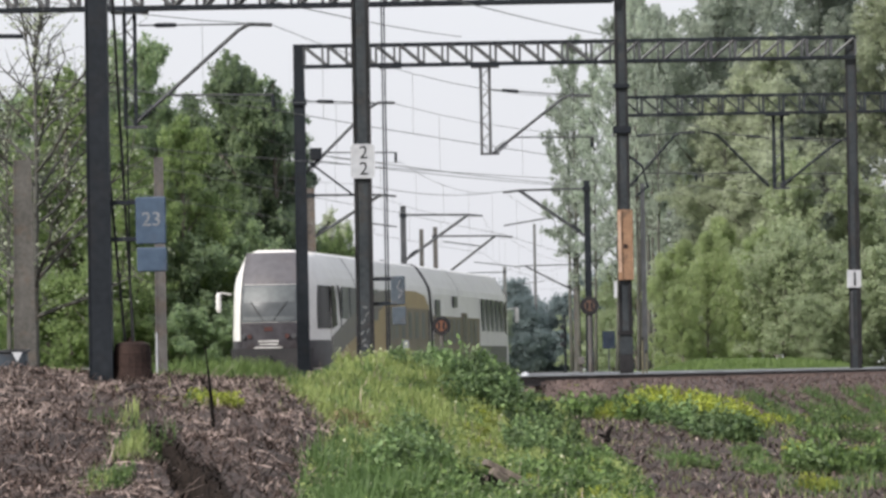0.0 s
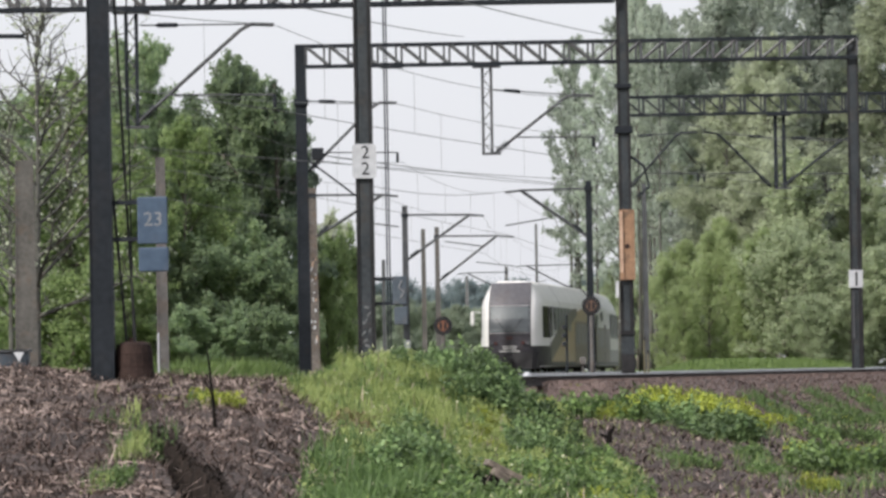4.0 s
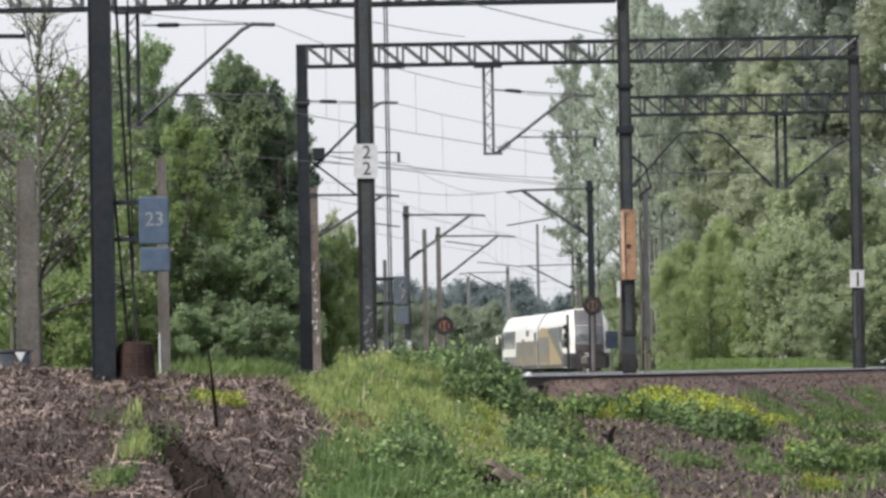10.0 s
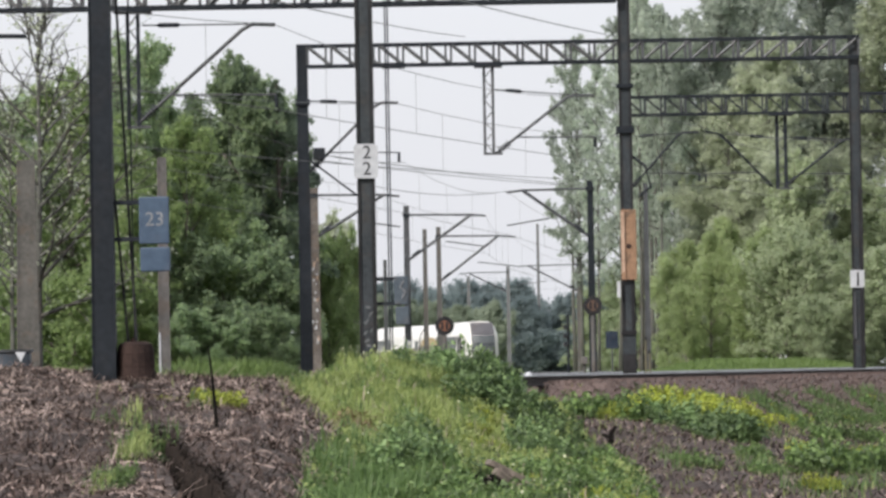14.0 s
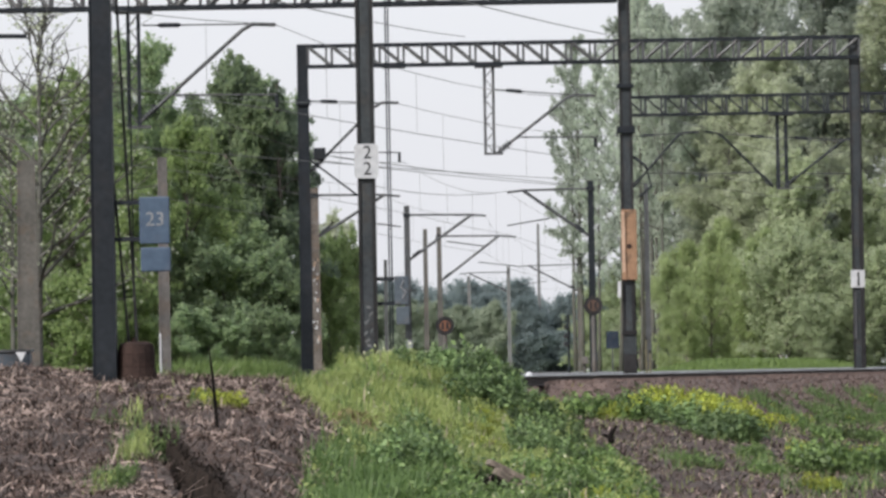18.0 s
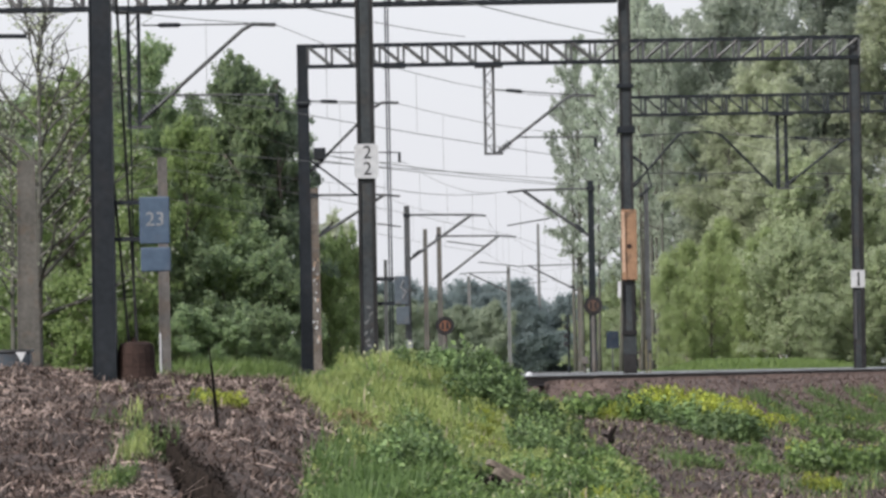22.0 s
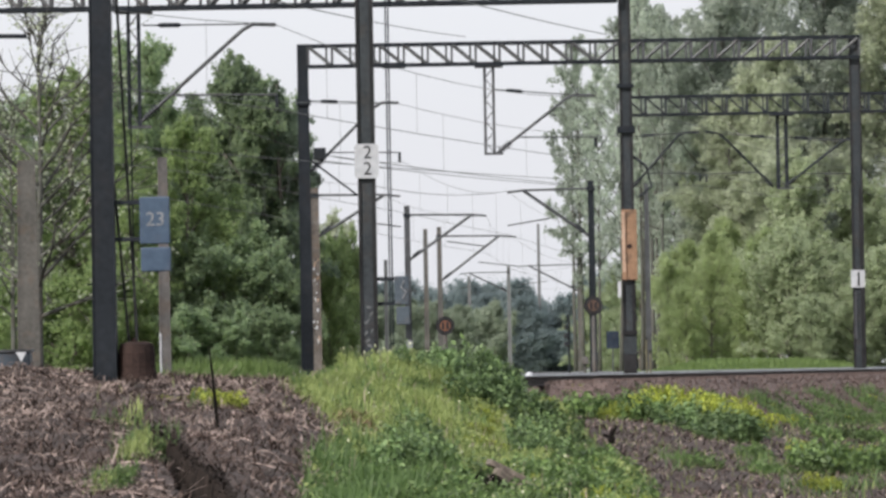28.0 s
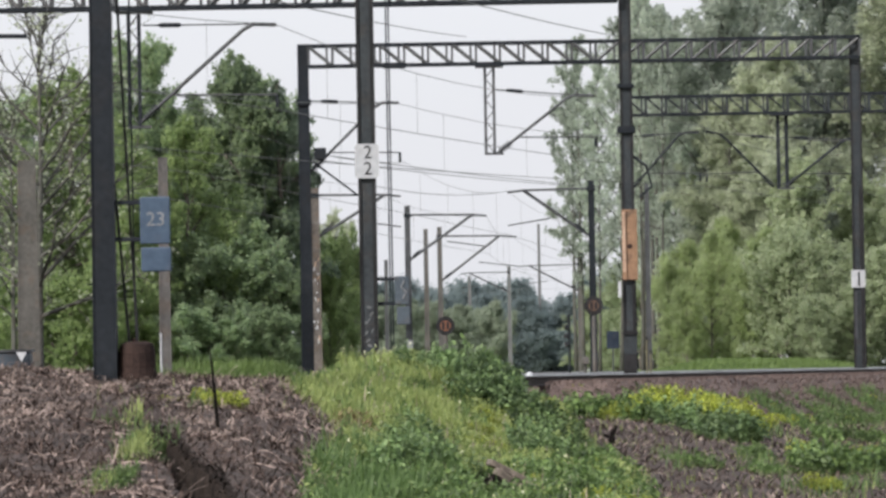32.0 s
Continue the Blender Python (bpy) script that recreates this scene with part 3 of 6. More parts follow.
def build_gantry_near():
    g = thing("catenary_gantry", (0, 0, 0), "dark steel lattice gantry spanning the yard tracks with a hanging arm", "gantry", "gantries over the tracks")
    mast = add_mast(g, 3.58, 98, 8.0, 0.215, mat=SLATE, foot=False)
    add_mast(g, -13.6, 98, 7.9, 0.30, foot=False)
    add_truss(g, -13.6, 3.45, 98, 7.23, 7.86)
    part("arm_tube", Soup().tube([(-9.4, 98, 6.72), (-8.55, 98, 6.74), (-8.0, 98, 6.73)], 0.05, 6), STEEL, g)
    add_dropper_frame(g, -5.93, 98, 7.23, 4.95, 0.10, STEEL)
    add_arm(g, (-5.82, 98, 5.02), (-3.69, 98, 6.89), (-3.17, 98, 6.87), (-5.75, 98, 6.9))
    board = part("warning_board", Soup().box((-0.15, -0.02, 1.80), (0.15, 0.02, 3.16)), ORANGE, g, "long faded orange board", m=pose(3.60, 97.80, 0), bevel=0.008)
    part("board_seam", Soup().box((-0.065, -0.026, 1.82), (-0.05, -0.0205, 3.14)), RUST, board)
    part("board_edge", Soup().box((-0.146, -0.025, 1.95), (-0.085, -0.0205, 3.12)), BEIGE, board, "worn pale edge of the board")
    part("board_mark", Soup().tube([(0, -0.026, 2.45), (0, -0.022, 2.45)], 0.05, 10), RUST, board)
    part("side_plate", Soup().box((3.36, 97.78, 1.46), (3.42, 97.83, 1.78)), ENAMEL, g, "small white plate")
    part("dark_flange", Soup().box((3.635, 97.84, 0.82), (3.70, 97.875, 1.74)), BLACK, g, "black flange edge")
    part("painted_band", Soup().box((3.46, 97.84, -0.4), (3.71, 97.875, 0.36)), BLACK, g, "black band round the foot of the mast")
    part("painted_band", Soup().box((3.455, 97.84, 0.365), (3.71, 97.875, 0.74)), SLATE, g, "faded grey band round the mast")
    part("clamp_band", Soup().box((3.42, 97.80, 0.745), (3.73, 98.16, 0.82)), BLACK, g)
    part("switch_bracket", Soup().tube([(3.7, 98, 4.2), (3.95, 97.9, 4.0), (4.05, 97.9, 3.6), (3.8, 97.9, 3.4)], 0.03, 6), STEEL, g)
    part("clamp_band", Soup().box((3.40, 97.82, 4.65), (3.75, 98.18, 4.78)), STEEL, g)
    part("clamp_band", Soup().box((3.42, 97.83, 5.52), (3.74, 98.17, 5.60)), STEEL, g)
    for i in range(2):
        p = new("marker_post")
        p.matrix_basis = pose(3.86 + 0.07 * i, 97.0, -0.42)
        tagged(p, "thin yellow marker post beside the mast", "post", "marker posts")
        part("stake", Soup().tube([(0, 0, -0.1), (0, 0, 1.05 - 0.25 * i)], 0.018, 6), YELLOWPOST, p)
        part("cap", Soup().tube([(0, 0, 1.05 - 0.25 * i), (0, 0, 1.10 - 0.25 * i)], 0.024, 6), BLACK, p)
    return mast


def build_gantry_middle():
    g = thing("catenary_gantry", (0, 0, 0), "dark steel portal gantry with lattice beam and two slanting arms", "gantry", "gantries over the tracks")
    add_mast(g, -3.50, 129, 8.5, 0.27, foot=False)
    add_mast(g, 10.56, 129, 8.45, 0.27, mat=SLATE, foot=False)
    add_truss(g, -3.36, 10.68, 129, 7.93, 8.45)
    add_dropper_frame(g, 1.24, 129, 7.93, 5.65)
    add_arm(g, (1.40, 129, 5.63), (3.32, 129, 7.10), (3.93, 129, 7.06), (1.36, 129, 7.27))
    add_arm(g, (-3.35, 129, 5.25), (-1.58, 129, 6.98), (-1.07, 129, 6.97), (-3.36, 129, 7.06))
    part("stay_tube", Soup().tube([(-3.35, 128.9, 5.55), (-2.15, 128.9, 4.62)], 0.028, 6), STEEL, g)
    part("clamp_band", Soup().box((-3.68, 128.8, 6.95), (-3.32, 129.2, 7.10)), STEEL, g)
    part("number_plate_board", Soup().box((10.36, 128.80, 2.05), (10.72, 128.83, 2.50)), ENAMEL, g, "white enamel plate with one black bar", bevel=0.01)
    part("plate_bar", Soup().box((10.53, 128.785, 2.10), (10.575, 128.797, 2.45)), BLACK, g)
    # black strip puts the shade on the mast's right side into the colour
    part("dark_flange", Soup().box((10.60, 128.815, 0.0), (10.71, 128.85, 4.6)), BLACK, g, "black flange edge")
    part("painted_band", Soup().box((10.445, 128.83, 0.75), (10.50, 128.86, 1.95)), GALV, g, "thin grey strip on the left of the mast")
    part("transformer_box", Soup().box((-3.25, 128.75, 5.55), (-2.95, 129.05, 5.85)), STEEL, g, bevel=0.02)


def build_gantry_far():
    g = thing("catenary_gantry", (0, 0, 0), "slim dark gantry before the tall trees with paired arms", "gantry", "gantries over the tracks")
    add_mast(g, 5.65, 155, 8.5, 0.24, foot=False)
    add_mast(g, 21.8, 155, 8.5, 0.24, foot=False)
    add_truss(g, 5.65, 21.8, 155, 7.85, 8.40, lace=SLATE, r=0.016)
    add_dropper_frame(g, 10.43, 155, 7.85, 5.56, 0.13, STEEL, 0.055)
    add_arm(g, (10.15, 155, 5.58), (8.55, 155, 7.24), (8.1, 155, 7.32), (10.2, 155, 7.1), STEEL)
    add_arm(g, (10.5, 155, 5.58), (12.35, 155, 7.0), (12.8, 155, 7.0), (10.5, 155, 7.1), STEEL)
    add_arm(g, (5.8, 155, 5.6), (7.34, 155, 7.29), (7.9, 155, 7.30), (5.8, 155, 7.2), STEEL)


def build_cantilever_mast(x, y, top, arm, label, mat=STEEL, w=0.24):
    """A single mast with a top tube and a slanting strut, as arm: (strut root z, knee x, end x, z), or bare."""
    m = thing("catenary_mast", (0, 0, 0), label, "catenary mast", "catenary masts along the line")
    add_mast(m, x, y, top, w, 0.75, mat)
    if arm:
        rz, kx, ex, kz = arm
        side = 1 if kx > x else -1
        part("top_tube", Soup().tube([(x + side * 0.1, y, kz + 0.03), (kx, y, kz), (ex, y, kz - 0.07)], 0.05, 6), GALV, m)
        part("strut", Soup().tube([(x + side * 0.1, y, rz), (kx, y, kz)], 0.07, 6), GALV, m)
        t = (ex + x) / 2
        part("steady_arm", Soup().tube([(t, y, (rz + kz) / 2 - 0.2), (ex, y, (rz + kz) / 2 - 0.45)], 0.03, 6), GALV, m)
        part("insulator", Soup().tube([(x + side * 0.25, y, rz + 0.14), (x + side * 0.6, y, rz + 0.40)], 0.075, 8), STEEL, m)
        part("clamp_band", Soup().box((x - 0.16, y - 0.16, kz - 0.08), (x + 0.16, y + 0.16, kz + 0.10)), STEEL, m)
    return m


def build_wire(points, r=0.014, sag=0.25, name="contact_wire", label="thin grey overhead wire above the track", owner=None):
    pts = []
    for a, b in zip(points, points[1:]):
        a, b = Vector(a), Vector(b)
        for i in range(8):
            t = i / 8
            p = a.lerp(b, t)
            p.z -= sag * 4 * t * (1 - t)
            pts.append(p)
    pts.append(Vector(points[-1]))
    ob = part(name, Soup().tube(pts, r, 4), WIRE, owner)
    if not owner:
        tagged(ob, label, "overhead wire", "overhead wires")
    return ob, pts


def build_catenary(points, drop=1.65):
    """A messenger wire with the contact wire under it and droppers between."""
    c = thing("overhead_line", (0, 0, 0), "thin grey overhead wires with droppers above the track", "overhead wire", "overhead wires")
    _, top = build_wire(points, 0.0075, 0.40, "messenger_wire", owner=c)
    low = [(x, y, z - drop) for x, y, z in points]
    _, bottom = build_wire(low, 0.0085, 0.03, owner=c)
    for i in range(1, len(top) - 1, 2):
        if i % 8:
            part("dropper", Soup().tube([top[i], bottom[i]], 0.004, 4, False), WIRE, c)


build_gantry_near()
build_gantry_middle()
build_gantry_far()
MASTS = [(-1.58, 224, 7.48, (5.1, 1.3, 1.92, 7.05), "grey mast with long slanting arm beside the curve", GALV, 0.26),
         (-0.20, 259, 7.53, (4.78, 2.87, 3.75, 7.03), "grey mast with long slanting arm beside the curve", DULLPOST, 0.24),
         (-1.05, 300, 8.6, None, "grey mast standing in the far curve", DULLPOST, 0.26),
         (-3.77, 330, 7.5, None, "grey mast standing in the far curve", GALV, 0.24),
         (5.64, 440, 9.2, (7.0, 2.2, 1.4, 8.7), "pale grey steel mast in the far curve", PALESTEEL, 0.30),
         # this mast's pale steel puts the haze into its colour
         (2.95, 592, 11.3, None, "pale grey mast beyond the far curve", PALESTEEL, 0.40),
         (5.66, 193, 7.3, (5.2, 3.08, 2.47, 6.97), "dark mast with slanting arm beside the loop track", STEEL, 0.24),
         (10.4, 390, 9.4, (6.2, 6.55, 5.7, 8.2), "concrete mast with slanting arm in the far curve", CONCRETE, 0.28),
         (11.35, 603, 17.6, None, "slim grey mast behind the far trees", PALESTEEL, 0.34),
         (-9.84, 120, 5.28, None, "thick pale concrete pole beside the bare tree", PALEPOST, 0.50),
         (-6.29, 114, 5.03, None, "slim grey concrete post behind the mast", DULLPOST, 0.22),
         (-4.95, 196, 7.3, (5.4, -2.24, -1.63, 7.0), "old concrete mast with slanting arm at the wood's edge", PEELING, 0.36),
         (9.35, 232, 8.6, None, "slim grey pole before the poplars", GALV, 0.20)]
flakes = random.Random(17)
for x, y, top, arm, label, mat, w in MASTS:
    m = build_cantilever_mast(x, y, top, arm, label, mat, w)
    if mat is PEELING:
        for i in range(18):
            z, fx = flakes.uniform(1.2, 4.6), flakes.uniform(-0.10, 0.12)
            a, b, q = flakes.uniform(0.015, 0.04), flakes.uniform(0.03, 0.11), flakes.uniform(-0.02, 0.02)
            part("paint_flake", Soup().add([(x + fx + dx * a + q * dz, y - 0.20 + dy, z + dz * b) for dy in (0.0, 0.03) for dx, dz in ((-1, -1), (1, -0.7), (0.8, 1), (-0.7, 0.8))],
                                           [(0, 1, 2, 3), (7, 6, 5, 4), (0, 4, 5, 1), (1, 5, 6, 2), (2, 6, 7, 3), (3, 7, 4, 0)]), ENAMEL if i % 3 else BEIGE, m)
build_catenary([(-12.5, 66, 6.9), (-3.17, 98, 6.87), (3.9, 129, 7.05), (12.8, 155, 7.0), (25, 190, 7.0)])
build_catenary([(-12.4, 98, 6.9), (-1.08, 129, 6.95), (8.0, 155, 7.3), (20, 190, 7.0), (36, 250, 6.9)])
build_catenary([(-17.5, 78, 6.9), (-6.2, 129, 6.9), (-1.2, 165, 6.95), (2.47, 193, 6.95), (7.2, 240, 6.9), (9.6, 290, 6.9)])
build_catenary([(-20.4, 78, 6.9), (-10.2, 129, 6.9), (-3.0, 182, 6.9), (1.92, 224, 6.98), (3.5, 259, 6.95), (8.9, 320, 6.9), (5.7, 390, 8.1), (1.5, 435, 8.5)])
build_wire([(-3.72, 78.0, 6.16), (0.9, 176.0, 11.75)], 0.012, 0.1, "feeder_wire")
build_wire([(-1.04, 78.0, 6.21), (6.37, 154.0, 10.04)], 0.011, 0.1, "feeder_wire")
build_wire([(-3.31, 130.0, 5.76), (7.83, 255.0, 9.34)], 0.014, 0.1, "feeder_wire")
build_wire([(-3.31, 130.0, 5.60), (7.83, 255.0, 9.30)], 0.012, 0.1, "feeder_wire")
build_wire([(-2.5, 160.0, 6.1), (2.47, 193.0, 6.95)], 0.011, 0.25, "feeder_wire")


# ---- masts, signs and weights beside the nearest track ----
def lettering(owner, text, size, m, mat):
    cu = bpy.data.curves.new("lettering", "FONT")
    cu.body, cu.size, cu.align_x, cu.align_y, cu.extrude = text, size, "CENTER", "CENTER", 0.002
    cu.materials.append(mat)
    ob = new("lettering", cu)
    ob.parent, ob.matrix_basis = owner, m
    return ob


def rounded_plate(cx, cz, w, h, r, y0, y1):
    """An upright plate with rounded corners, between y0 and y1."""
    out = []
    for qx, qz, a0 in ((1, 1, 0), (-1, 1, 90), (-1, -1, 180), (1, -1, 270)):
        for k in range(5):
            a = radians(a0 + 22.5 * k)
            out.append((cx + qx * (w / 2 - r) + r * math.cos(a), cz + qz * (h / 2 - r) + r * math.sin(a)))
    n = len(out)
    v = [(x, y0, z) for x, z in out] + [(x, y1, z) for x, z in out]
    return Soup().add(v, [tuple(range(n)), tuple(range(2 * n - 1, n - 1, -1))] + [(i, n + i, n + (i + 1) % n, (i + 1) % n) for i in range(n)])


def build_anchor_mast():
    a = thing("anchor_mast", (-3.99, 59.5, float(ground_z(-3.99, 59.5)) - 0.35), "heavy dark steel mast with blue number boards on brackets", "mast")
    s = Soup()
    s.add([(-0.17, -0.17, 0), (0.17, -0.17, 0), (0.17, 0.17, 0), (-0.17, 0.17, 0), (-0.145, -0.15, 8.9), (0.145, -0.15, 8.9), (0.145, 0.15, 8.9), (-0.145, 0.15, 8.9)],
          [(3, 2, 1, 0), (4, 5, 6, 7), (0, 1, 5, 4), (1, 2, 6, 5), (2, 3, 7, 6), (3, 0, 4, 7)])
    part("column", s, STEEL, a, bevel=0.012)
    for sx in (-1, 1):
        part("flange", Soup().add([(sx * 0.17 - 0.012, -0.19, 0), (sx * 0.17 + 0.012, -0.19, 0), (sx * 0.147 + 0.012, -0.17, 8.9), (sx * 0.147 - 0.012, -0.17, 8.9),
                                   (sx * 0.17 - 0.012, 0.19, 0), (sx * 0.17 + 0.012, 0.19, 0), (sx * 0.147 + 0.012, 0.17, 8.9), (sx * 0.147 - 0.012, 0.17, 8.9)],
                                  [(0, 1, 2, 3), (7, 6, 5, 4), (1, 5, 6, 2), (4, 0, 3, 7), (3, 2, 6, 7), (4, 5, 1, 0)]), STEEL, a)
    part("foundation", Soup().box((-0.35, -0.35, -0.4), (0.35, 0.35, 0.12)), CONCRETE, a, bevel=0.03)
    for z in (3.14, 2.58):
        part("bracket", Soup().box((0.16, -0.06, z - 0.035), (0.66, -0.02, z + 0.035)), STEEL, a, bevel=0.005)
    up = part("upper_board", Soup().box((0.56, -0.11, 2.50), (1.02, -0.05, 3.22)), BLUE, a, "blue enamel board with a pale number", bevel=0.02)
    lettering(up, "23", 0.30, pose(0.80, -0.116, 2.87, 90, 0, 0), PALEFIG)
    part("lower_board", Soup().box((0.57, -0.12, 2.08), (1.03, -0.05, 2.45)), BLUE, a, "plain blue enamel board", bevel=0.02)
    part("step_bolt", Soup().tube([(-0.25, -0.1, 1.9), (0.25, -0.1, 1.9)], 0.015, 6), STEEL, a)
    a.scale = (0.77, 0.77, 0.77)


def build_tension_weights():
    w = thing("tension_weights", (-3.63, 59.6, float(ground_z(-3.63, 59.6)) + 0.01), "stack of rusty brown counterweights hung on steel ropes", "counterweight")
    radii = [(0.236, 0.242, 0.228, 0.222), (0.224, 0.226, 0.222, 0.218), (0.219, 0.221, 0.20, 0.13)]
    for i, r in enumerate(radii):
        part("weight", Soup().tube([(0, 0, 0.02 + 0.15 * i), (0, 0, 0.035 + 0.15 * i), (0, 0, 0.14 + 0.15 * i), (0, 0, 0.172 + 0.15 * i)], r, 18), RUST, w)
    part("hanger_rod", Soup().tube([(-0.03, 0, 0.42), (-0.03, 0, 0.52)], 0.03, 6), RUST, w)
    for p in ([(-0.086, 0, 0.46), (-0.241, 0, 2.44), (-0.33, 0, 3.75), (-0.40, 0, 4.9)], [(0.013, 0, 0.46), (-0.076, 0, 2.37), (-0.164, 0, 4.37), (-0.20, 0, 5.4)]):
        part("rope", Soup().tube(p, 0.0165, 6), BLACK, w)
    part("rope", Soup().tube([(-0.01, 0.05, 0.5), (-0.023, 0.05, 2.37), (-0.031, 0.05, 4.37), (-0.04, 0.05, 5.4)], 0.010, 6), STEEL, w, "thin grey steel rope")


def build_kilometre_mast():
    a = thing("kilometre_mast", (-1.16, 78, -0.4), "dark steel mast with a white plate and side boards", "mast")
    s = Soup()
    s.add([(-0.12, -0.12, 0), (0.12, -0.12, 0), (0.12, 0.12, 0), (-0.12, 0.12, 0), (-0.105, -0.11, 8.2), (0.105, -0.11, 8.2), (0.105, 0.11, 8.2), (-0.105, 0.11, 8.2)],
          [(3, 2, 1, 0), (4, 5, 6, 7), (0, 1, 5, 4), (1, 2, 6, 5), (2, 3, 7, 6), (3, 0, 4, 7)])
    part("column", s, SLATE, a, bevel=0.012)
    for sx in (-1, 1):
        part("flange", Soup().box((sx * 0.115 - (0.022 if sx < 0 else 0.04), -0.14, 0), (sx * 0.115 + 0.022, 0.14, 8.2)), BLACK, a, "black flange edge")
    part("foundation", Soup().box((-0.3, -0.3, -0.4), (0.3, 0.3, 0.12)), CONCRETE, a, bevel=0.03)
    plate = part("distance_plate", rounded_plate(0.005, 3.745, 0.37, 0.53, 0.06, -0.19, -0.16), ENAMEL, a, "white enamel plate with two black figures")
    lettering(plate, "2", 0.28, pose(0.02, -0.193, 3.87, 90, 0, 0), BLACK)
    lettering(plate, "2", 0.28, pose(0.02, -0.193, 3.62, 90, 0, 0), BLACK)
    scuffs = random.Random(9)
    for i in range(9):
        z, fx, w, tilt = scuffs.uniform(0.9, 1.75), scuffs.uniform(-0.06, 0.07), scuffs.uniform(0.015, 0.045), scuffs.uniform(-0.02, 0.03)
        part("scuff", Soup().add([(fx + dx * w, -0.1245 + dy, z + dx * tilt + dz * 0.022) for dy in (0.0, 0.008) for dx, dz in ((-1, -1), (1, -0.6), (0.8, 1), (-0.8, 0.7))],
                                 [(0, 1, 2, 3), (7, 6, 5, 4), (0, 4, 5, 1), (1, 5, 6, 2), (2, 6, 7, 3), (3, 7, 4, 0)]), PALESTEEL, a, "pale scuffed paint")
    for z in (1.93, 1.55):
        part("bracket", Soup().box((0.10, -0.05, z - 0.028), (0.50, -0.01, z + 0.028)), STEEL, a)
    up = part("upper_board", Soup().box((0.40, -0.08, 1.53), (0.62, -0.03, 1.97)), DULLBLUE, a, "weathered blue board with a worn pale figure", bevel=0.015)
    part("worn_figure", Soup().tube([(0.52, -0.084, 1.62), (0.58, -0.084, 1.72), (0.50, -0.084, 1.80), (0.55, -0.084, 1.90)], 0.018, 5), PALEFIG, up)
    part("lower_board", Soup().box((0.42, -0.09, 1.22), (0.63, -0.03, 1.50)), DULLBLUE, a, "small plain blue board", bevel=0.015)


def build_disc_sign(x, y, z, r, label, paint):
    d = thing("disc_sign", (x, y, -0.4), label, "speed sign", "round speed signs")
    part("post", Soup().tube([(0, 0.06, -0.2), (0, 0.06, z + 0.4 + r)], 0.06, 8), CONCRETE, d)
    part("rim", Soup().tube([(0, 0.02, z + 0.4), (0, -0.02, z + 0.4)], r, 28), BLACK, d, "black rim")
    face = part("face", Soup().tube([(0, -0.02, z + 0.4), (0, -0.028, z + 0.4)], r * 0.55, 28), paint, d, "faded painted face")
    for sx in (-1, 1):
        part("worn_figure", Soup().box((sx * r * 0.24 - 0.04, -0.036, z + 0.4 - r * 0.38), (sx * r * 0.24 + 0.04, -0.030, z + 0.4 + r * 0.38)), BLACK, face)


def build_rope_stay():
    r = thing("rope_stay", (-1.014, 97, -0.45), "pair of thin steel ropes hanging beside the mast", "rope")
    for dx in (-0.02, 0.03):
        part("rope", Soup().tube([(dx, 0, 0.2), (dx, 0, 7.95)], 0.016, 5), STEEL, r)
    part("pulley", Soup().box((-0.09, -0.07, 6.37), (0.35, 0.07, 6.48)), STEEL, r)
    part("anchor_block", Soup().box((-0.25, -0.25, 0), (0.25, 0.25, 0.3)), CONCRETE, r, bevel=0.02)


def build_signal(x, y, top):
    s = thing("dwarf_signal", (x, y, -0.4), "slim dark signal post with small hooded lamp heads", "signal")
    part("post", Soup().tube([(0, 0, 0), (0, 0, top + 0.4)], 0.05, 8), STEEL, s)
    for i in range(3):
        z = top - 0.10 - 0.34 * i
        head = part("lamp_head", Soup().tube([(-0.10, 0.06, z), (-0.10, -0.02, z), (-0.10, -0.06, z)], [0.07, 0.11, 0.10], 10), DULLPOST, s)
        part("hood", Soup().tube([(-0.10, -0.06, z + 0.02), (-0.10, -0.20, z + 0.03)], 0.075, 10), STEEL, head)
        part("bracket", Soup().tube([(-0.10, 0.03, z), (0.0, 0.0, z - 0.05)], 0.018, 5), STEEL, head)


build_anchor_mast()
build_tension_weights()
build_kilometre_mast()
build_disc_sign(0.02, 150, 1.46, 0.28, "black-rimmed orange disc sign beside the grassy mound", DISC)
build_disc_sign(4.42, 150, 1.98, 0.28, "black-rimmed dull brown disc sign on a tall grey post", DULLDISC)
build_rope_stay()
build_signal(4.95, 202, 2.3)


# ---- trees ----
def limb_points(rng, base, direction, length, bend=0.25, n=5):
    p, d = np.array(base, float), np.array(direction, float)
    d /= np.linalg.norm(d)
    pts = [p.copy()]
    for _ in range(n - 1):
        d = d + rng.normal(0, bend, 3) * 0.5 + np.array([0, 0, 0.06])
        d /= np.linalg.norm(d)
        p = p + d * length / (n - 1)
        pts.append(p.copy())
    return pts, d


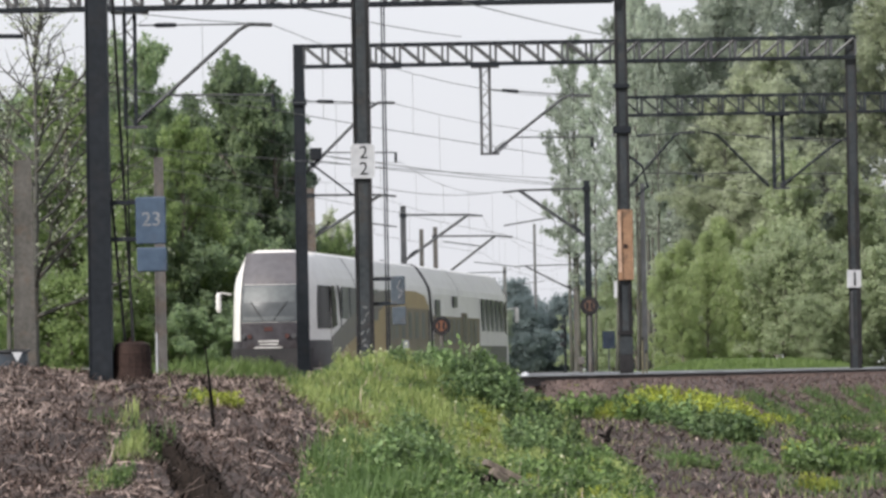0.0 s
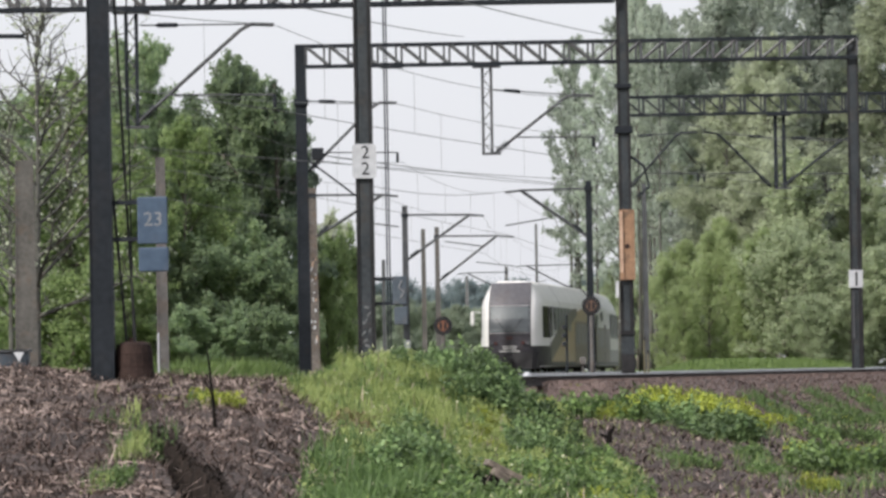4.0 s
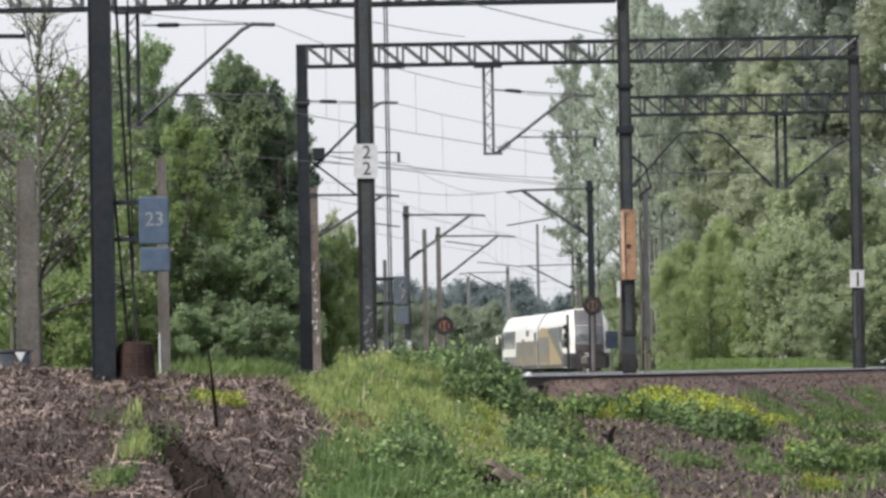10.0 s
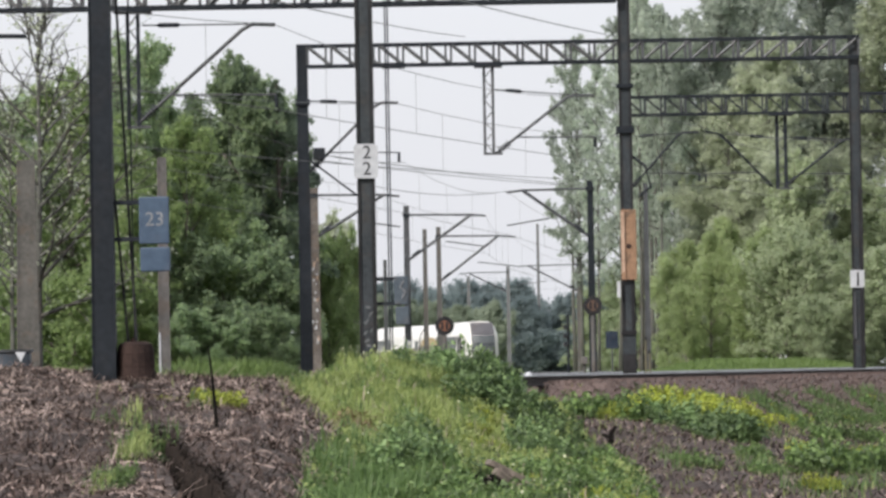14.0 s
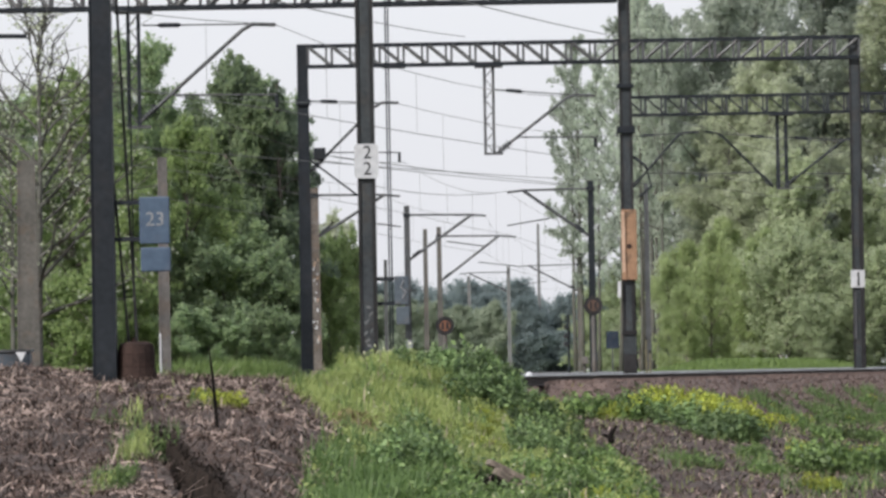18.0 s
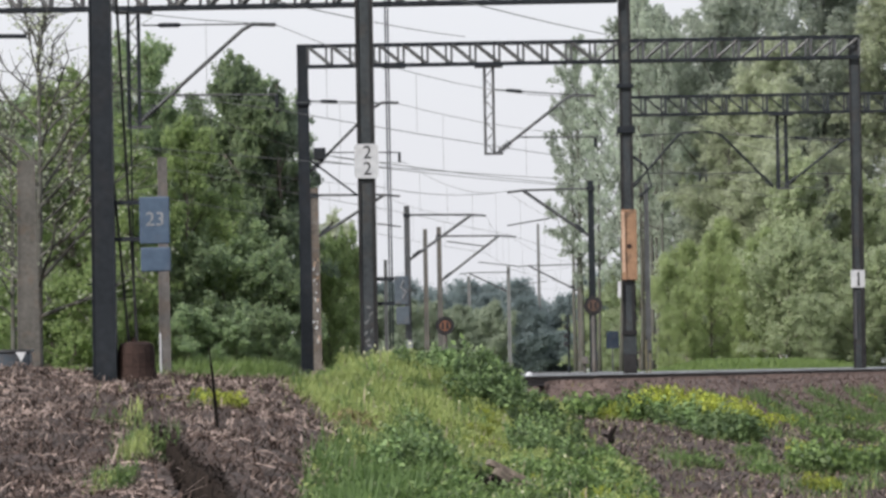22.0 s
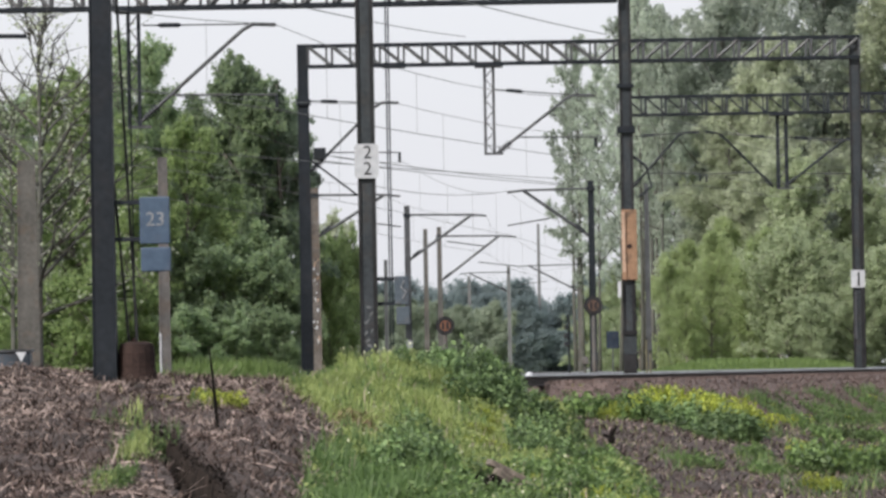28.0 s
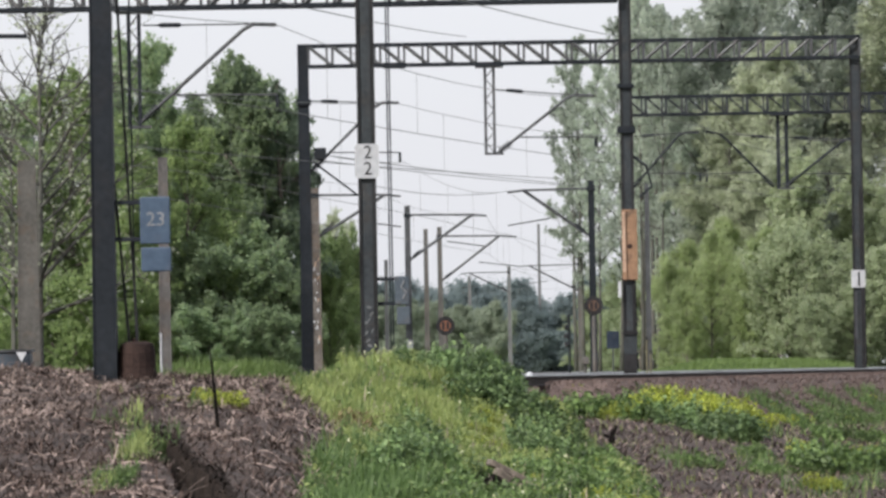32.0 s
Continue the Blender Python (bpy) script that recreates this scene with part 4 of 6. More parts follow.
def make_tree(seed, height, spread, leaf, bark, leaves=30000, leaf_size=0.1, crown_from=0.1, rise=0.4, trunk_r=0.22, limbs=30, sprays=12, reach=0.42, loose=0.17, shape=1.0, even=1.0, puff=2.2, sunny=1.0, name="tree", label="", category="tree"):
    """A tapered trunk, limbs with twigs, and a crown of leafy sprays: pointed shoots of small leaves along the twigs."""
    rng = np.random.default_rng(seed)
    t = thing(name, (0, 0, 0), label, category)
    wood, twigs = Soup(), Soup()
    n = 9
    tp = []
    off = np.zeros(2)
    for i in range(n):
        off = off + rng.normal(0, 0.018 * height / 8, 2)
        tp.append(np.array([off[0], off[1], height * 0.95 * i / (n - 1)]))
    wood.tube(tp, [trunk_r * (1.25 if i == 0 else 1 - 0.95 * i / (n - 1)) + 0.012 for i in range(n)], 8)
    starts, heads, sizes = [], [], []
    for k in range(limbs):
        u = crown_from + (0.985 - crown_from) * (k + rng.uniform(0, 0.9)) / limbs
        i = min(int(u * 0.999 * (n - 1)), n - 2)
        f = u * (n - 1) - i
        base = tp[i] * (1 - f) + tp[i + 1] * f
        ang = 2.4 * k + rng.normal(0, 0.4)
        prof = (math.sin(math.pi * min(1, (u - crown_from) / (1 - crown_from) * 0.82 + 0.18)) ** 0.7) * shape + (1 - shape) * (1 - u) * 1.2
        ln = spread * max(0.16, prof) * rng.uniform(0.5, 1.3)
        pts, d = limb_points(rng, base, (math.cos(ang), math.sin(ang), 0.3 + 1.1 * u), ln)
        r0 = trunk_r * (1 - 0.85 * u) * 0.5 + 0.012
        wood.tube(pts, [r0 * (1 - 0.85 * j / 4) + 0.006 for j in range(5)], 5, False)
        for c in range(sprays):
            j = rng.uniform(0.6, 4) if c else 4.0
            a = min(int(j), 3)
            p = pts[a] * (1 - (j - a)) + pts[a + 1] * (j - a)
            out = np.array([math.cos(ang), math.sin(ang), 0.0])
            h = 0.45 * out + rng.normal(0, 0.55, 3) + np.array([0, 0, rise + 0.5 * u])
            h /= np.linalg.norm(h)
            size = reach * (0.45 * spread + 0.55 * ln) * rng.uniform(0.45, 1.15)
            q = p + h * size
            twigs.tube([p, (p + q) / 2 + rng.normal(0, 0.04, 3), q], [0.020, 0.012, 0.004], 3, False)
            starts.append(p)
            heads.append(h)
            sizes.append(size)
    part("trunk", wood, bark, t, smooth=True)
    tagged(part("twigwork", twigs, bark, t), kind="stuff")
    if leaves:
        starts, heads, sizes = np.array(starts), np.array(heads), np.array(sizes)
        w = sizes ** 1.4 * rng.uniform(0.3, 1.5, len(sizes))
        pick = rng.choice(len(starts), leaves, p=w / w.sum())
        u = rng.uniform(0.05, 1.0, leaves) ** 0.85
        ln = sizes[pick]
        side = rng.normal(0, 1, (leaves, 3)) * (loose * ln * (1.12 - 0.9 * u) + 0.035)[:, None]
        pos = starts[pick] + heads[pick] * (ln * u)[:, None] + side
        pos[:, 2] -= 0.12 * ln * u * u
        pos[:, 2] = np.maximum(pos[:, 2], 0.15)
        norm = even * rng.normal(0, 1.0, (leaves, 3)) + puff * side / (ln[:, None] + 0.1) + 0.35 * heads[pick] + sunny * np.array([-0.3, -0.38, 0.55])
        tagged(part("crown", slivers("crown", leaf, pos, leaf_size, norm, 0.75, rng), leaf, t), kind="stuff")
    return t


def put(kinds, rows, group):
    """Copies of the kinds at (kind, x, y, turn, size, height)."""
    used = set()
    for k, x, y, turn, sx, sz in rows:
        z = float(ground_z(x, y)) - 0.05
        ob = kinds[k]
        if k in used:
            ob = copy_thing(ob, pose(x, y, z, 0, 0, turn))
        else:
            used.add(k)
            ob.matrix_basis = pose(x, y, z, 0, 0, turn)
        ob.scale = (sx, sx, sz)
        ob["group"] = group


broad = {
    "a": make_tree(11, 13.5, 3.7, LEAF_OAK, BARK, 46000, 0.085, 0.08, name="broadleaf_tree", label="broad dark green tree in full leaf beside the line", limbs=34, sunny=1.4),
    "b": make_tree(12, 12.0, 3.3, LEAF_OAK, BARK, 42000, 0.085, 0.05, name="broadleaf_tree", label="dense green tree with leaves down to the ground", limbs=34, sunny=1.4),
    "c": make_tree(13, 12.5, 3.2, LEAF_FRESH, BARK, 30000, 0.082, 0.08, name="broadleaf_tree", label="light olive green tree with thin airy crown", limbs=30, sprays=11),
    "p": make_tree(14, 12.5, 2.6, LEAF_PINE, BARK, 15000, 0.08, 0.25, rise=0.1, name="pine_tree", label="dark pine with clumped needles and open top", limbs=20, sprays=8, shape=0.6),
    "s": make_tree(15, 4.2, 2.2, LEAF_FRESH, BARK, 17000, 0.065, 0.03, rise=0.7, trunk_r=0.07, limbs=20, name="young_tree", label="low young green tree at the wood's edge"),
    "d": make_tree(16, 5.0, 2.2, LEAF_OAK, BARK, 18000, 0.072, 0.03, rise=0.6, trunk_r=0.08, limbs=20, name="young_tree", label="dark low thicket at the wood's edge"),
}
put(broad, [("a", -12.3, 214, 150, 0.85, 1.10), ("b", -8.4, 212, 40, 0.88, 1.16), ("c", -15.2, 206, 90, 1.0, 1.04), ("a", -17.8, 216, 140, 1.05, 0.94),
            ("b", -14.0, 222, 200, 1.1, 1.05), ("p", -6.9, 213, 100, 0.9, 1.08), ("a", -14.5, 218, 70, 0.8, 1.05), ("c", -16.0, 214, 200, 0.8, 0.86), ("b", -10.4, 217, 300, 0.75, 0.78), ("b", -11.4, 219, 120, 0.6, 1.0), ("c", -10.3, 206, 250, 0.8, 0.88),
            ("b", -10.5, 226, 10, 1.1, 1.0), ("c", -12.8, 203, 10, 0.75, 0.80), ("c", -18.4, 204, 60, 0.9, 0.95),
            ("a", -8.6, 214, 25, 0.72, 0.99), ("b", -7.0, 223, 100, 0.66, 1.08), ("s", -16.6, 200, 0, 1.0, 1.0), ("s", -13.4, 199, 60, 1.1, 1.1), ("d", -10.6, 204, 120, 1.1, 1.1), ("d", -8.2, 206, 200, 1.2, 1.2),
            ("d", -6.6, 207, 260, 1.0, 1.0), ("s", -4.9, 216, 300, 0.7, 1.15), ("s", -4.7, 228, 30, 0.8, 1.45), ("s", -5.6, 240, 130, 0.8, 1.4),
            ("d", -17.4, 207, 30, 1.2, 1.2), ("s", -11.6, 200, 220, 0.7, 0.6), ("d", -10.2, 200, 60, 0.8, 0.6), ("d", -8.6, 201, 180, 0.75, 0.55), ("d", -7.0, 202, 310, 0.7, 0.6)], "wood beside the line")

tall = {
    "a": make_tree(21, 24.0, 5.2, LEAF_POPLAR, PALEBARK, 76000, 0.092, 0.06, 0.3, 0.24, 44, 13, sunny=2.0, name="poplar_tree", label="tall silvery green poplar with pale trunk"),
    "b": make_tree(22, 23.0, 4.6, LEAF_WILLOW, PALEBARK, 70000, 0.088, 0.04, -0.35, 0.24, 42, 13, sunny=2.0, name="willow_tree", label="tall pale green willow with drooping branches"),
    "c": make_tree(23, 25.0, 3.2, LEAF_POPLAR, GREYBARK, 9000, 0.11, 0.26, 0.35, 0.17, 34, 8, name="poplar_tree", label="slender poplar with airy crown and bare grey trunk"),
    "t": make_tree(27, 22.0, 2.4, LEAF_POPLAR, GREYBARK, 6500, 0.11, 0.42, 0.35, 0.16, 28, 7, name="poplar_tree", label="thin poplar with a long bare grey trunk"),
    "f": make_tree(24, 8.0, 2.4, LEAF_LIME, BARK, 20000, 0.068, 0.04, 0.45, 0.08, 26, 10, loose=0.26, sunny=1.6, name="young_tree", label="bright green young tree before the poplars"),
    "g": make_tree(25, 6.0, 2.8, LEAF_SALLOW, BARK, 18000, 0.075, 0.02, 0.55, 0.08, 26, 10, name="willow_bush", label="grey-green willow bush at the foot of the poplars", category="bush"),
    "k": make_tree(26, 8.5, 2.8, LEAF_SALLOW, BARK, 20000, 0.085, 0.03, 0.5, 0.11, 28, 11, sunny=1.5, name="young_tree", label="grey-green young tree under the poplars"),
}
put(tall, [("c", 11.7, 384, 20, 0.8, 1.0), ("t", 12.25, 300, 0, 0.9, 1.05), ("t", 12.0, 285, 70, 0.8, 1.0), ("t", 13.2, 316, 150, 0.9, 1.08), ("t", 10.3, 396, 210, 1.0, 1.15), ("a", 14.8, 262, 0, 0.95, 1.0), ("b", 16.6, 255, 50, 0.9, 0.74), ("a", 20.2, 266, 120, 1.0, 1.02), ("b", 23.4, 262, 170, 1.0, 0.95), ("a", 17.6, 284, 220, 0.95, 0.98), ("t", 10.2, 262, 40, 0.6, 0.95), ("t", 11.25, 258, 130, 0.55, 0.9), ("t", 10.8, 272, 250, 0.6, 1.0),
           ("b", 14.7, 258, 260, 0.75, 0.62), ("c", 13.0, 330, 40, 0.9, 1.02), ("c", 12.6, 362, 110, 0.9, 1.08), ("c", 10.6, 388, 170, 0.95, 1.10), ("c", 14.0, 348, 220, 0.9, 1.03),
           ("a", 14.4, 306, 300, 0.75, 0.82), ("f", 10.9, 247, 0, 0.55, 0.75), ("f", 12.0, 250, 150, 0.6, 0.85), ("f", 12.9, 245, 90, 0.6, 0.85), ("f", 13.9, 252, 30, 0.6, 0.95), ("f", 14.6, 243, 240, 0.6, 0.7), ("f", 15.6, 244, 200, 0.6, 0.85), ("f", 11.6, 243, 300, 0.5, 0.55), ("g", 21.7, 238, 50, 0.9, 0.8), ("g", 17.4, 236, 140, 0.6, 0.5), ("g", 19.2, 237, 20, 0.7, 0.6), ("g", 16.3, 240, 0, 1.0, 1.0),
           ("g", 18.6, 243, 80, 1.1, 0.9), ("k", 17.6, 250, 0, 1.0, 1.2), ("k", 20.8, 252, 90, 1.0, 1.1), ("g", 20.6, 240, 200, 0.9, 0.9),
           ("k", 15.2, 262, 230, 1.1, 1.3), ("c", 15.6, 340, 330, 0.9, 1.0), ("k", 12.4, 425, 40, 1.0, 0.85), ("k", 14.2, 418, 160, 1.0, 1.0), ("k", 15.4, 400, 60, 1.0, 1.2), ("b", 21.6, 276, 30, 1.0, 0.9)], "tall trees behind the yard")

bare = {"a": make_tree(31, 9.8, 3.6, LEAF_WILLOW, GREYBARK, 1500, 0.05, 0.22, 0.3, 0.10, 28, 12, reach=0.36, loose=0.3, name="bare_tree", label="almost bare grey tree with few opening leaves"),
        "b": make_tree(32, 4.6, 1.3, LEAF_WILLOW, PALEBARK, 5200, 0.06, 0.10, 0.5, 0.05, 18, 8, name="thin_birch", label="thin pale sapling with sparse leaves")}
put(bare, [("a", -9.70, 121, 0, 1.04, 0.99), ("a", -16.2, 190, 80, 1.0, 1.15), ("b", -5.2, 238, 0, 1.3, 1.75), ("b", -4.3, 236, 120, 1.1, 1.3)], "sparse trees")

# the distant trees carry the haze in their leaf colour
FAR = {"a": make_tree(41, 11.0, 3.4, LEAF_FAR, BARK, 20000, 0.14, 0.02, 0.5, 0.2, 24, 10, loose=0.5, even=0.8, puff=0.6, name="distant_tree", label="blue-green tree of the distant wood, leaf colour tinted for haze"),
       "b": make_tree(42, 10.0, 3.0, LEAF_FAR, BARK, 20000, 0.14, 0.02, 0.5, 0.2, 24, 10, loose=0.5, even=0.8, puff=0.6, name="distant_tree", label="blue-green tree of the distant wood, leaf colour tinted for haze")}
FAR["g"] = make_tree(43, 10.0, 3.0, LEAF_FARGREEN, BARK, 20000, 0.13, 0.02, 0.7, 0.2, 24, 10, loose=0.35, even=0.8, puff=1.0, name="distant_tree", label="olive green tree before the distant wood, leaf colour tinted for haze")
rows = []
rf = random.Random(3)
for i in range(50):
    x = -14 + 46 * i / 49
    tallness = rf.uniform(0.97, 1.07) * (0.96 if x > 9 else 1.0) * (0.40 if 11.9 < x < 14.5 else 1.0)
    rows.append((rf.choice("ab"), x + rf.uniform(-0.7, 0.7), 610 + rf.uniform(-14, 30), rf.uniform(0, 360), rf.uniform(0.9, 1.2), tallness))
for i in range(17):
    x = -12 + 17.5 * i / 16
    rows.append(("g", x + rf.uniform(-0.5, 0.5), 575 + rf.uniform(-10, 12), rf.uniform(0, 360), rf.uniform(0.7, 1.0), rf.uniform(0.70, 0.92)))
rows += [("g", -6.8, 512, 40, 0.8, 0.82), ("g", -4.0, 520, 140, 0.8, 0.86), ("g", -1.4, 532, 200, 0.8, 0.78), ("g", 1.8, 528, 260, 0.8, 0.74)]
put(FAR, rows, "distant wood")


# ---- the bank before the tracks ----
def scatter(rng, n, x0, x1, y0, y1, keep):
    x, y = rng.uniform(x0, x1, n), rng.uniform(y0, y1, n)
    k = keep(x, y) & ((y < 77) | (np.abs(x - YARD_D(np.clip(y, 60, 420))) > 1.9))
    x, y = x[k], y[k]
    return np.stack([x, y, ground_z(x, y)], 1)


def blob(cx, cy, rx, ry):
    return lambda x, y: ((x - cx) / rx) ** 2 + ((y - cy) / ry) ** 2


def curls(name, mat, roots, length, width, rng):
    """A mesh of long curved stalks lying on the ground, each a bent ribbon of five pieces."""
    p = np.asarray(roots, float)
    n = len(p)
    ln = length * rng.uniform(0.5, 1.4, n)
    yaw, turn = rng.uniform(0, 2 * np.pi, n), rng.normal(0, 0.45, n)
    arch = np.abs(rng.normal(0, 0.07, n))
    w = (width * rng.uniform(0.7, 1.3, n))[:, None] / 2
    rows, q = [], p + np.array([0, 0, 0.015])
    for k in range(6):
        a = yaw + turn * k
        side = np.stack([-np.sin(a), np.cos(a), rng.uniform(0.3, 0.9, n)], 1)
        rows += [q - side * w, q + side * w]
        q = q + np.stack([np.cos(a), np.sin(a), 0 * a], 1) * (ln / 5)[:, None]
        q[:, 2] = ground_z(q[:, 0], q[:, 1]) + 0.02 + arch * ln * math.sin(math.pi * min(k + 1, 5) / 5.6)
    v = np.stack(rows, 1).reshape(-1, 3)
    i = np.arange(n) * 12
    f = np.concatenate([np.stack([i + 2 * k, i + 2 * k + 1, i + 2 * k + 3, i + 2 * k + 2], 1) for k in range(5)])
    return fast_mesh(name, mat, v, f)


def build_litter():
    rng = np.random.default_rng(61)
    left = lambda x, y: ~inside(GREEN, x, y) & ~in_gully(x, y) & (x < 0.3) & (x > -0.095 * y - 0.3) & (YARD_C(y) + 2.2 < x)
    drift = lambda x, y: left(x, y) & (ripple(x * 1.9 + 2, y * 0.8) + 0.5 * ripple(x * 5, y * 2.1) + rng.normal(0, 0.35, len(x)) > 0.7 * step((54 - y) / 10))
    p = scatter(rng, 46000, -6.2, 0.2, 36, 80, drift)
    p[:, 2] += rng.uniform(0, 0.03, len(p))
    tagged(new("dead_stalk_litter", blades("dead_stalk_litter", STALK, p, 0.115, 0.011, rng=rng, side=1.12)), "dry broken brown stalks covering the bank", "litter", kind="stuff")
    p = scatter(rng, 44000, -6.2, 0.2, 36, 80, left)
    tagged(new("dark_litter", blades("dark_litter", DARKSTALK, p, 0.11, 0.015, rng=rng, side=1.05)), "dark rotting stalks lying among the litter", "litter", kind="stuff")
    p = scatter(rng, 260, -6.2, -1.2, 40, 70, left)
    tagged(new("standing_dead_stalks", blades("standing_dead_stalks", STALK, p, 0.24, 0.010, rng=rng, side=1.12)), "leaning pale dead stalks standing in the litter", "litter", kind="stuff")
    p = scatter(rng, 620, -5.6, -1.0, 38, 66, left)
    p[:, 2] += 0.03
    tagged(new("long_dead_stalks", blades("long_dead_stalks", STALK, p, 0.34, 0.011, rng=rng, side=1.45)), "long pale curved stalks lying on the litter", "litter", kind="stuff")
    p = scatter(rng, 9000, -6.2, -0.2, 37, 74, lambda x, y: left(x, y) & (ripple(x * 1.3 + 5, y * 0.6) + 0.5 * ripple(x * 4, y * 1.6 + 2) > 0.05) & ~in_gully(x + 0.2, y) & ~in_gully(x - 0.2, y))
    tagged(new("curled_stalks", curls("curled_stalks", PALESTALK, p, 0.28, 0.011, rng)), "long curled bleached stalks strewn over the bank", "litter", kind="stuff")
    # stalks in the gully are blackened along with its shaded earth
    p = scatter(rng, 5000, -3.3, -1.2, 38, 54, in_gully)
    tagged(new("gully_litter", blades("gully_litter", GULLY_SHADE, p, 0.10, 0.020, rng=rng, side=1.2)), "stalks lying in the gully, blackened to paint its shade", "litter", kind="stuff")
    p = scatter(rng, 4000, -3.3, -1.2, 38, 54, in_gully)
    tagged(new("gully_stalks", blades("gully_stalks", GULLY_SHADE, p, 0.10, 0.016, rng=rng, side=1.25)), "stalks clinging to the gully, coloured dark as its shade", "litter", kind="stuff")
    p = scatter(rng, 9000, -1.5, -0.6, 54, 60, lambda x, y: blob(-1.02, 57.0, 0.24, 1.4)(x, y) < 1)
    tagged(new("dry_patch", blades("dry_patch", TANSTALK, p, 0.11, 0.012, rng=rng, side=1.2)), "tan patch of dry grass at the edge of the mound", "litter", kind="stuff")
    right = lambda x, y: ~inside(GREEN, x, y) & (x < 0.095 * y + 0.5) & (x > 0.3) & (YARD_C(y) + 2.6 < x)
    p = scatter(rng, 52000, 0.3, 10, 36, 104, right)
    tagged(new("dead_grass_litter", blades("dead_grass_litter", STALK, p, 0.12, 0.013, rng=rng, side=1.42)), "dry flattened grass and stalks on the slope", "litter", kind="stuff")
    p = scatter(rng, 60000, 0.3, 10, 36, 104, right)
    tagged(new("dark_grass_litter", blades("dark_grass_litter", DARKSTALK, p, 0.12, 0.020, rng=rng, side=1.34)), "dark matted dead grass on the slope", "litter", kind="stuff")


def build_grass():
    rng = np.random.default_rng(62)
    p = scatter(rng, 84000, -2.2, 2.2, 52, 78, lambda x, y: inside(GREEN, x + rng.normal(0, 0.07, len(x)), y + rng.normal(0, 0.5, len(x))))
    tagged(new("mound_grass", blades("mound_grass", GRASS, p, 0.085 + 0.07 * np.clip(ripple(p[:, 0] * 2.3, p[:, 1] * 1.0) + 0.3, 0, 1.3), 0.012, 0.6, rng)), "long fresh green grass covering the mound", "grass", kind="stuff")
    p = scatter(rng, 60000, -2.2, 2.2, 50, 77, lambda x, y: inside(GREEN, x, y) & (ripple(x * 4.3 + 1, y * 1.3) + 0.6 * ripple(x * 9, y * 2.9) + rng.normal(0, 0.25, len(x)) > 0.62))
    tagged(new("tussock_grass", blades("tussock_grass", GRASS_LUSH, p, 0.15, 0.014, 0.8, rng)), "darker grass tussocks scattered over the mound", "grass", kind="stuff")
    p = scatter(rng, 130000, -2.2, 2.2, 37, 78, lambda x, y: inside(GREEN, x + rng.normal(0, 0.06, len(x)), y + rng.normal(0, 0.4, len(x))) & (blob(0.62, 48.9, 0.36, 1.5)(x, y) > 1) & (blob(-1.0, 57.0, 0.22, 1.3)(x, y) > 1) & (ripple(x * 3.1 + 4, y * 0.9) + 0.7 * ripple(x * 8.3, y * 2.3 + 1) + rng.normal(0, 0.45, len(x)) > 0.05)
                & (rng.uniform(0, 1, len(x)) > 0.8 * step((y - 54) / 4) * step((0.45 - x) / 0.4)))
    lush = ripple(p[:, 0] * 1.7 + 2, p[:, 1] * 0.55) + rng.normal(0, 0.4, len(p)) > 0.15 + 0.9 * step((p[:, 1] - 48) / 10) - 0.5
    p[:, 2] += rng.uniform(0.0, 1.0, len(p)) ** 0.8 * (0.05 + 0.13 * np.clip(ripple(p[:, 0] * 3.1 + 4, p[:, 1] * 0.9) + 0.4, 0, 1.3))
    lean = rng.normal(size=p.shape) + np.array([0, -0.3, 0.9])
    tagged(new("mound_herbs", cards("mound_herbs", GRASS, p[~lush], 0.024, lean[~lush], 0.45, rng)), "small pale green herbs among the grass of the mound", "herbs", kind="stuff")
    tagged(new("lush_herbs", cards("lush_herbs", WEED, p[lush], 0.026, lean[lush], 0.45, rng)), "small dark green herbs among the grass of the mound", "herbs", kind="stuff")
    k = rng.random(len(p)) < 0.009
    tagged(new("seed_heads", cards("seed_heads", PETAL, p[k] + np.array([0, 0, 0.05]), 0.017, None, 0.8, rng)), "pale seed heads scattered over the mound", "herbs", kind="stuff")
    p = scatter(rng, 1800, -2.2, 2.2, 46, 78, lambda x, y: inside(GREEN, x, y))
    tagged(new("dry_grass", blades("dry_grass", STALK, p, 0.20, 0.010, 0.7, rng)), "pale dry grass blades among the green", "grass", kind="stuff")
    p = scatter(rng, 34000, -1.6, 2.3, 36, 55, lambda x, y: inside(GREEN, x + rng.normal(0, 0.08, len(x)), y) & (x < 0.05 + rng.normal(0, 0.2, len(x))) & (y < 53.5 - 2 * step((x + 0.6) / 0.6)))
    tagged(new("foot_grass", blades("foot_grass", GRASS_LUSH, p, 0.14 + 0.15 * np.clip(ripple(p[:, 0] * 2.6, p[:, 1] * 1.2) + 0.2, 0, 1.3), 0.015, 0.75, rng)), "lush tall grass at the foot of the mound", "grass", kind="stuff")
    patches = [(-3.0, 50.5, 0.32, 3.6), (-2.95, 44.0, 0.24, 2.0), (-2.7, 56, 0.2, 1.5), (-3.4, 53, 0.3, 1.0), (3.75, 60, 0.3, 3.0), (5.0, 62, 0.5, 4), (6.2, 96, 1.4, 6), (2.7, 60, 0.25, 3), (4.0, 53.5, 0.5, 2.5),
               (2.9, 80, 0.9, 8), (2.0, 88, 0.9, 6), (8.2, 100, 1.2, 8), (9.4, 113, 1.6, 7), (7.9, 93, 1.4, 6), (6.6, 88, 1.0, 5), (9.6, 101, 1.6, 7), (4.5, 74, 0.4, 4), (4.7, 55, 0.4, 2)]
    f = lambda x, y: np.min([blob(*q)(x, y) for q in patches], 0) < rng.uniform(0.2, 1.2, len(x))
    p = scatter(rng, 120000, -3.8, 11.5, 36, 122, f)
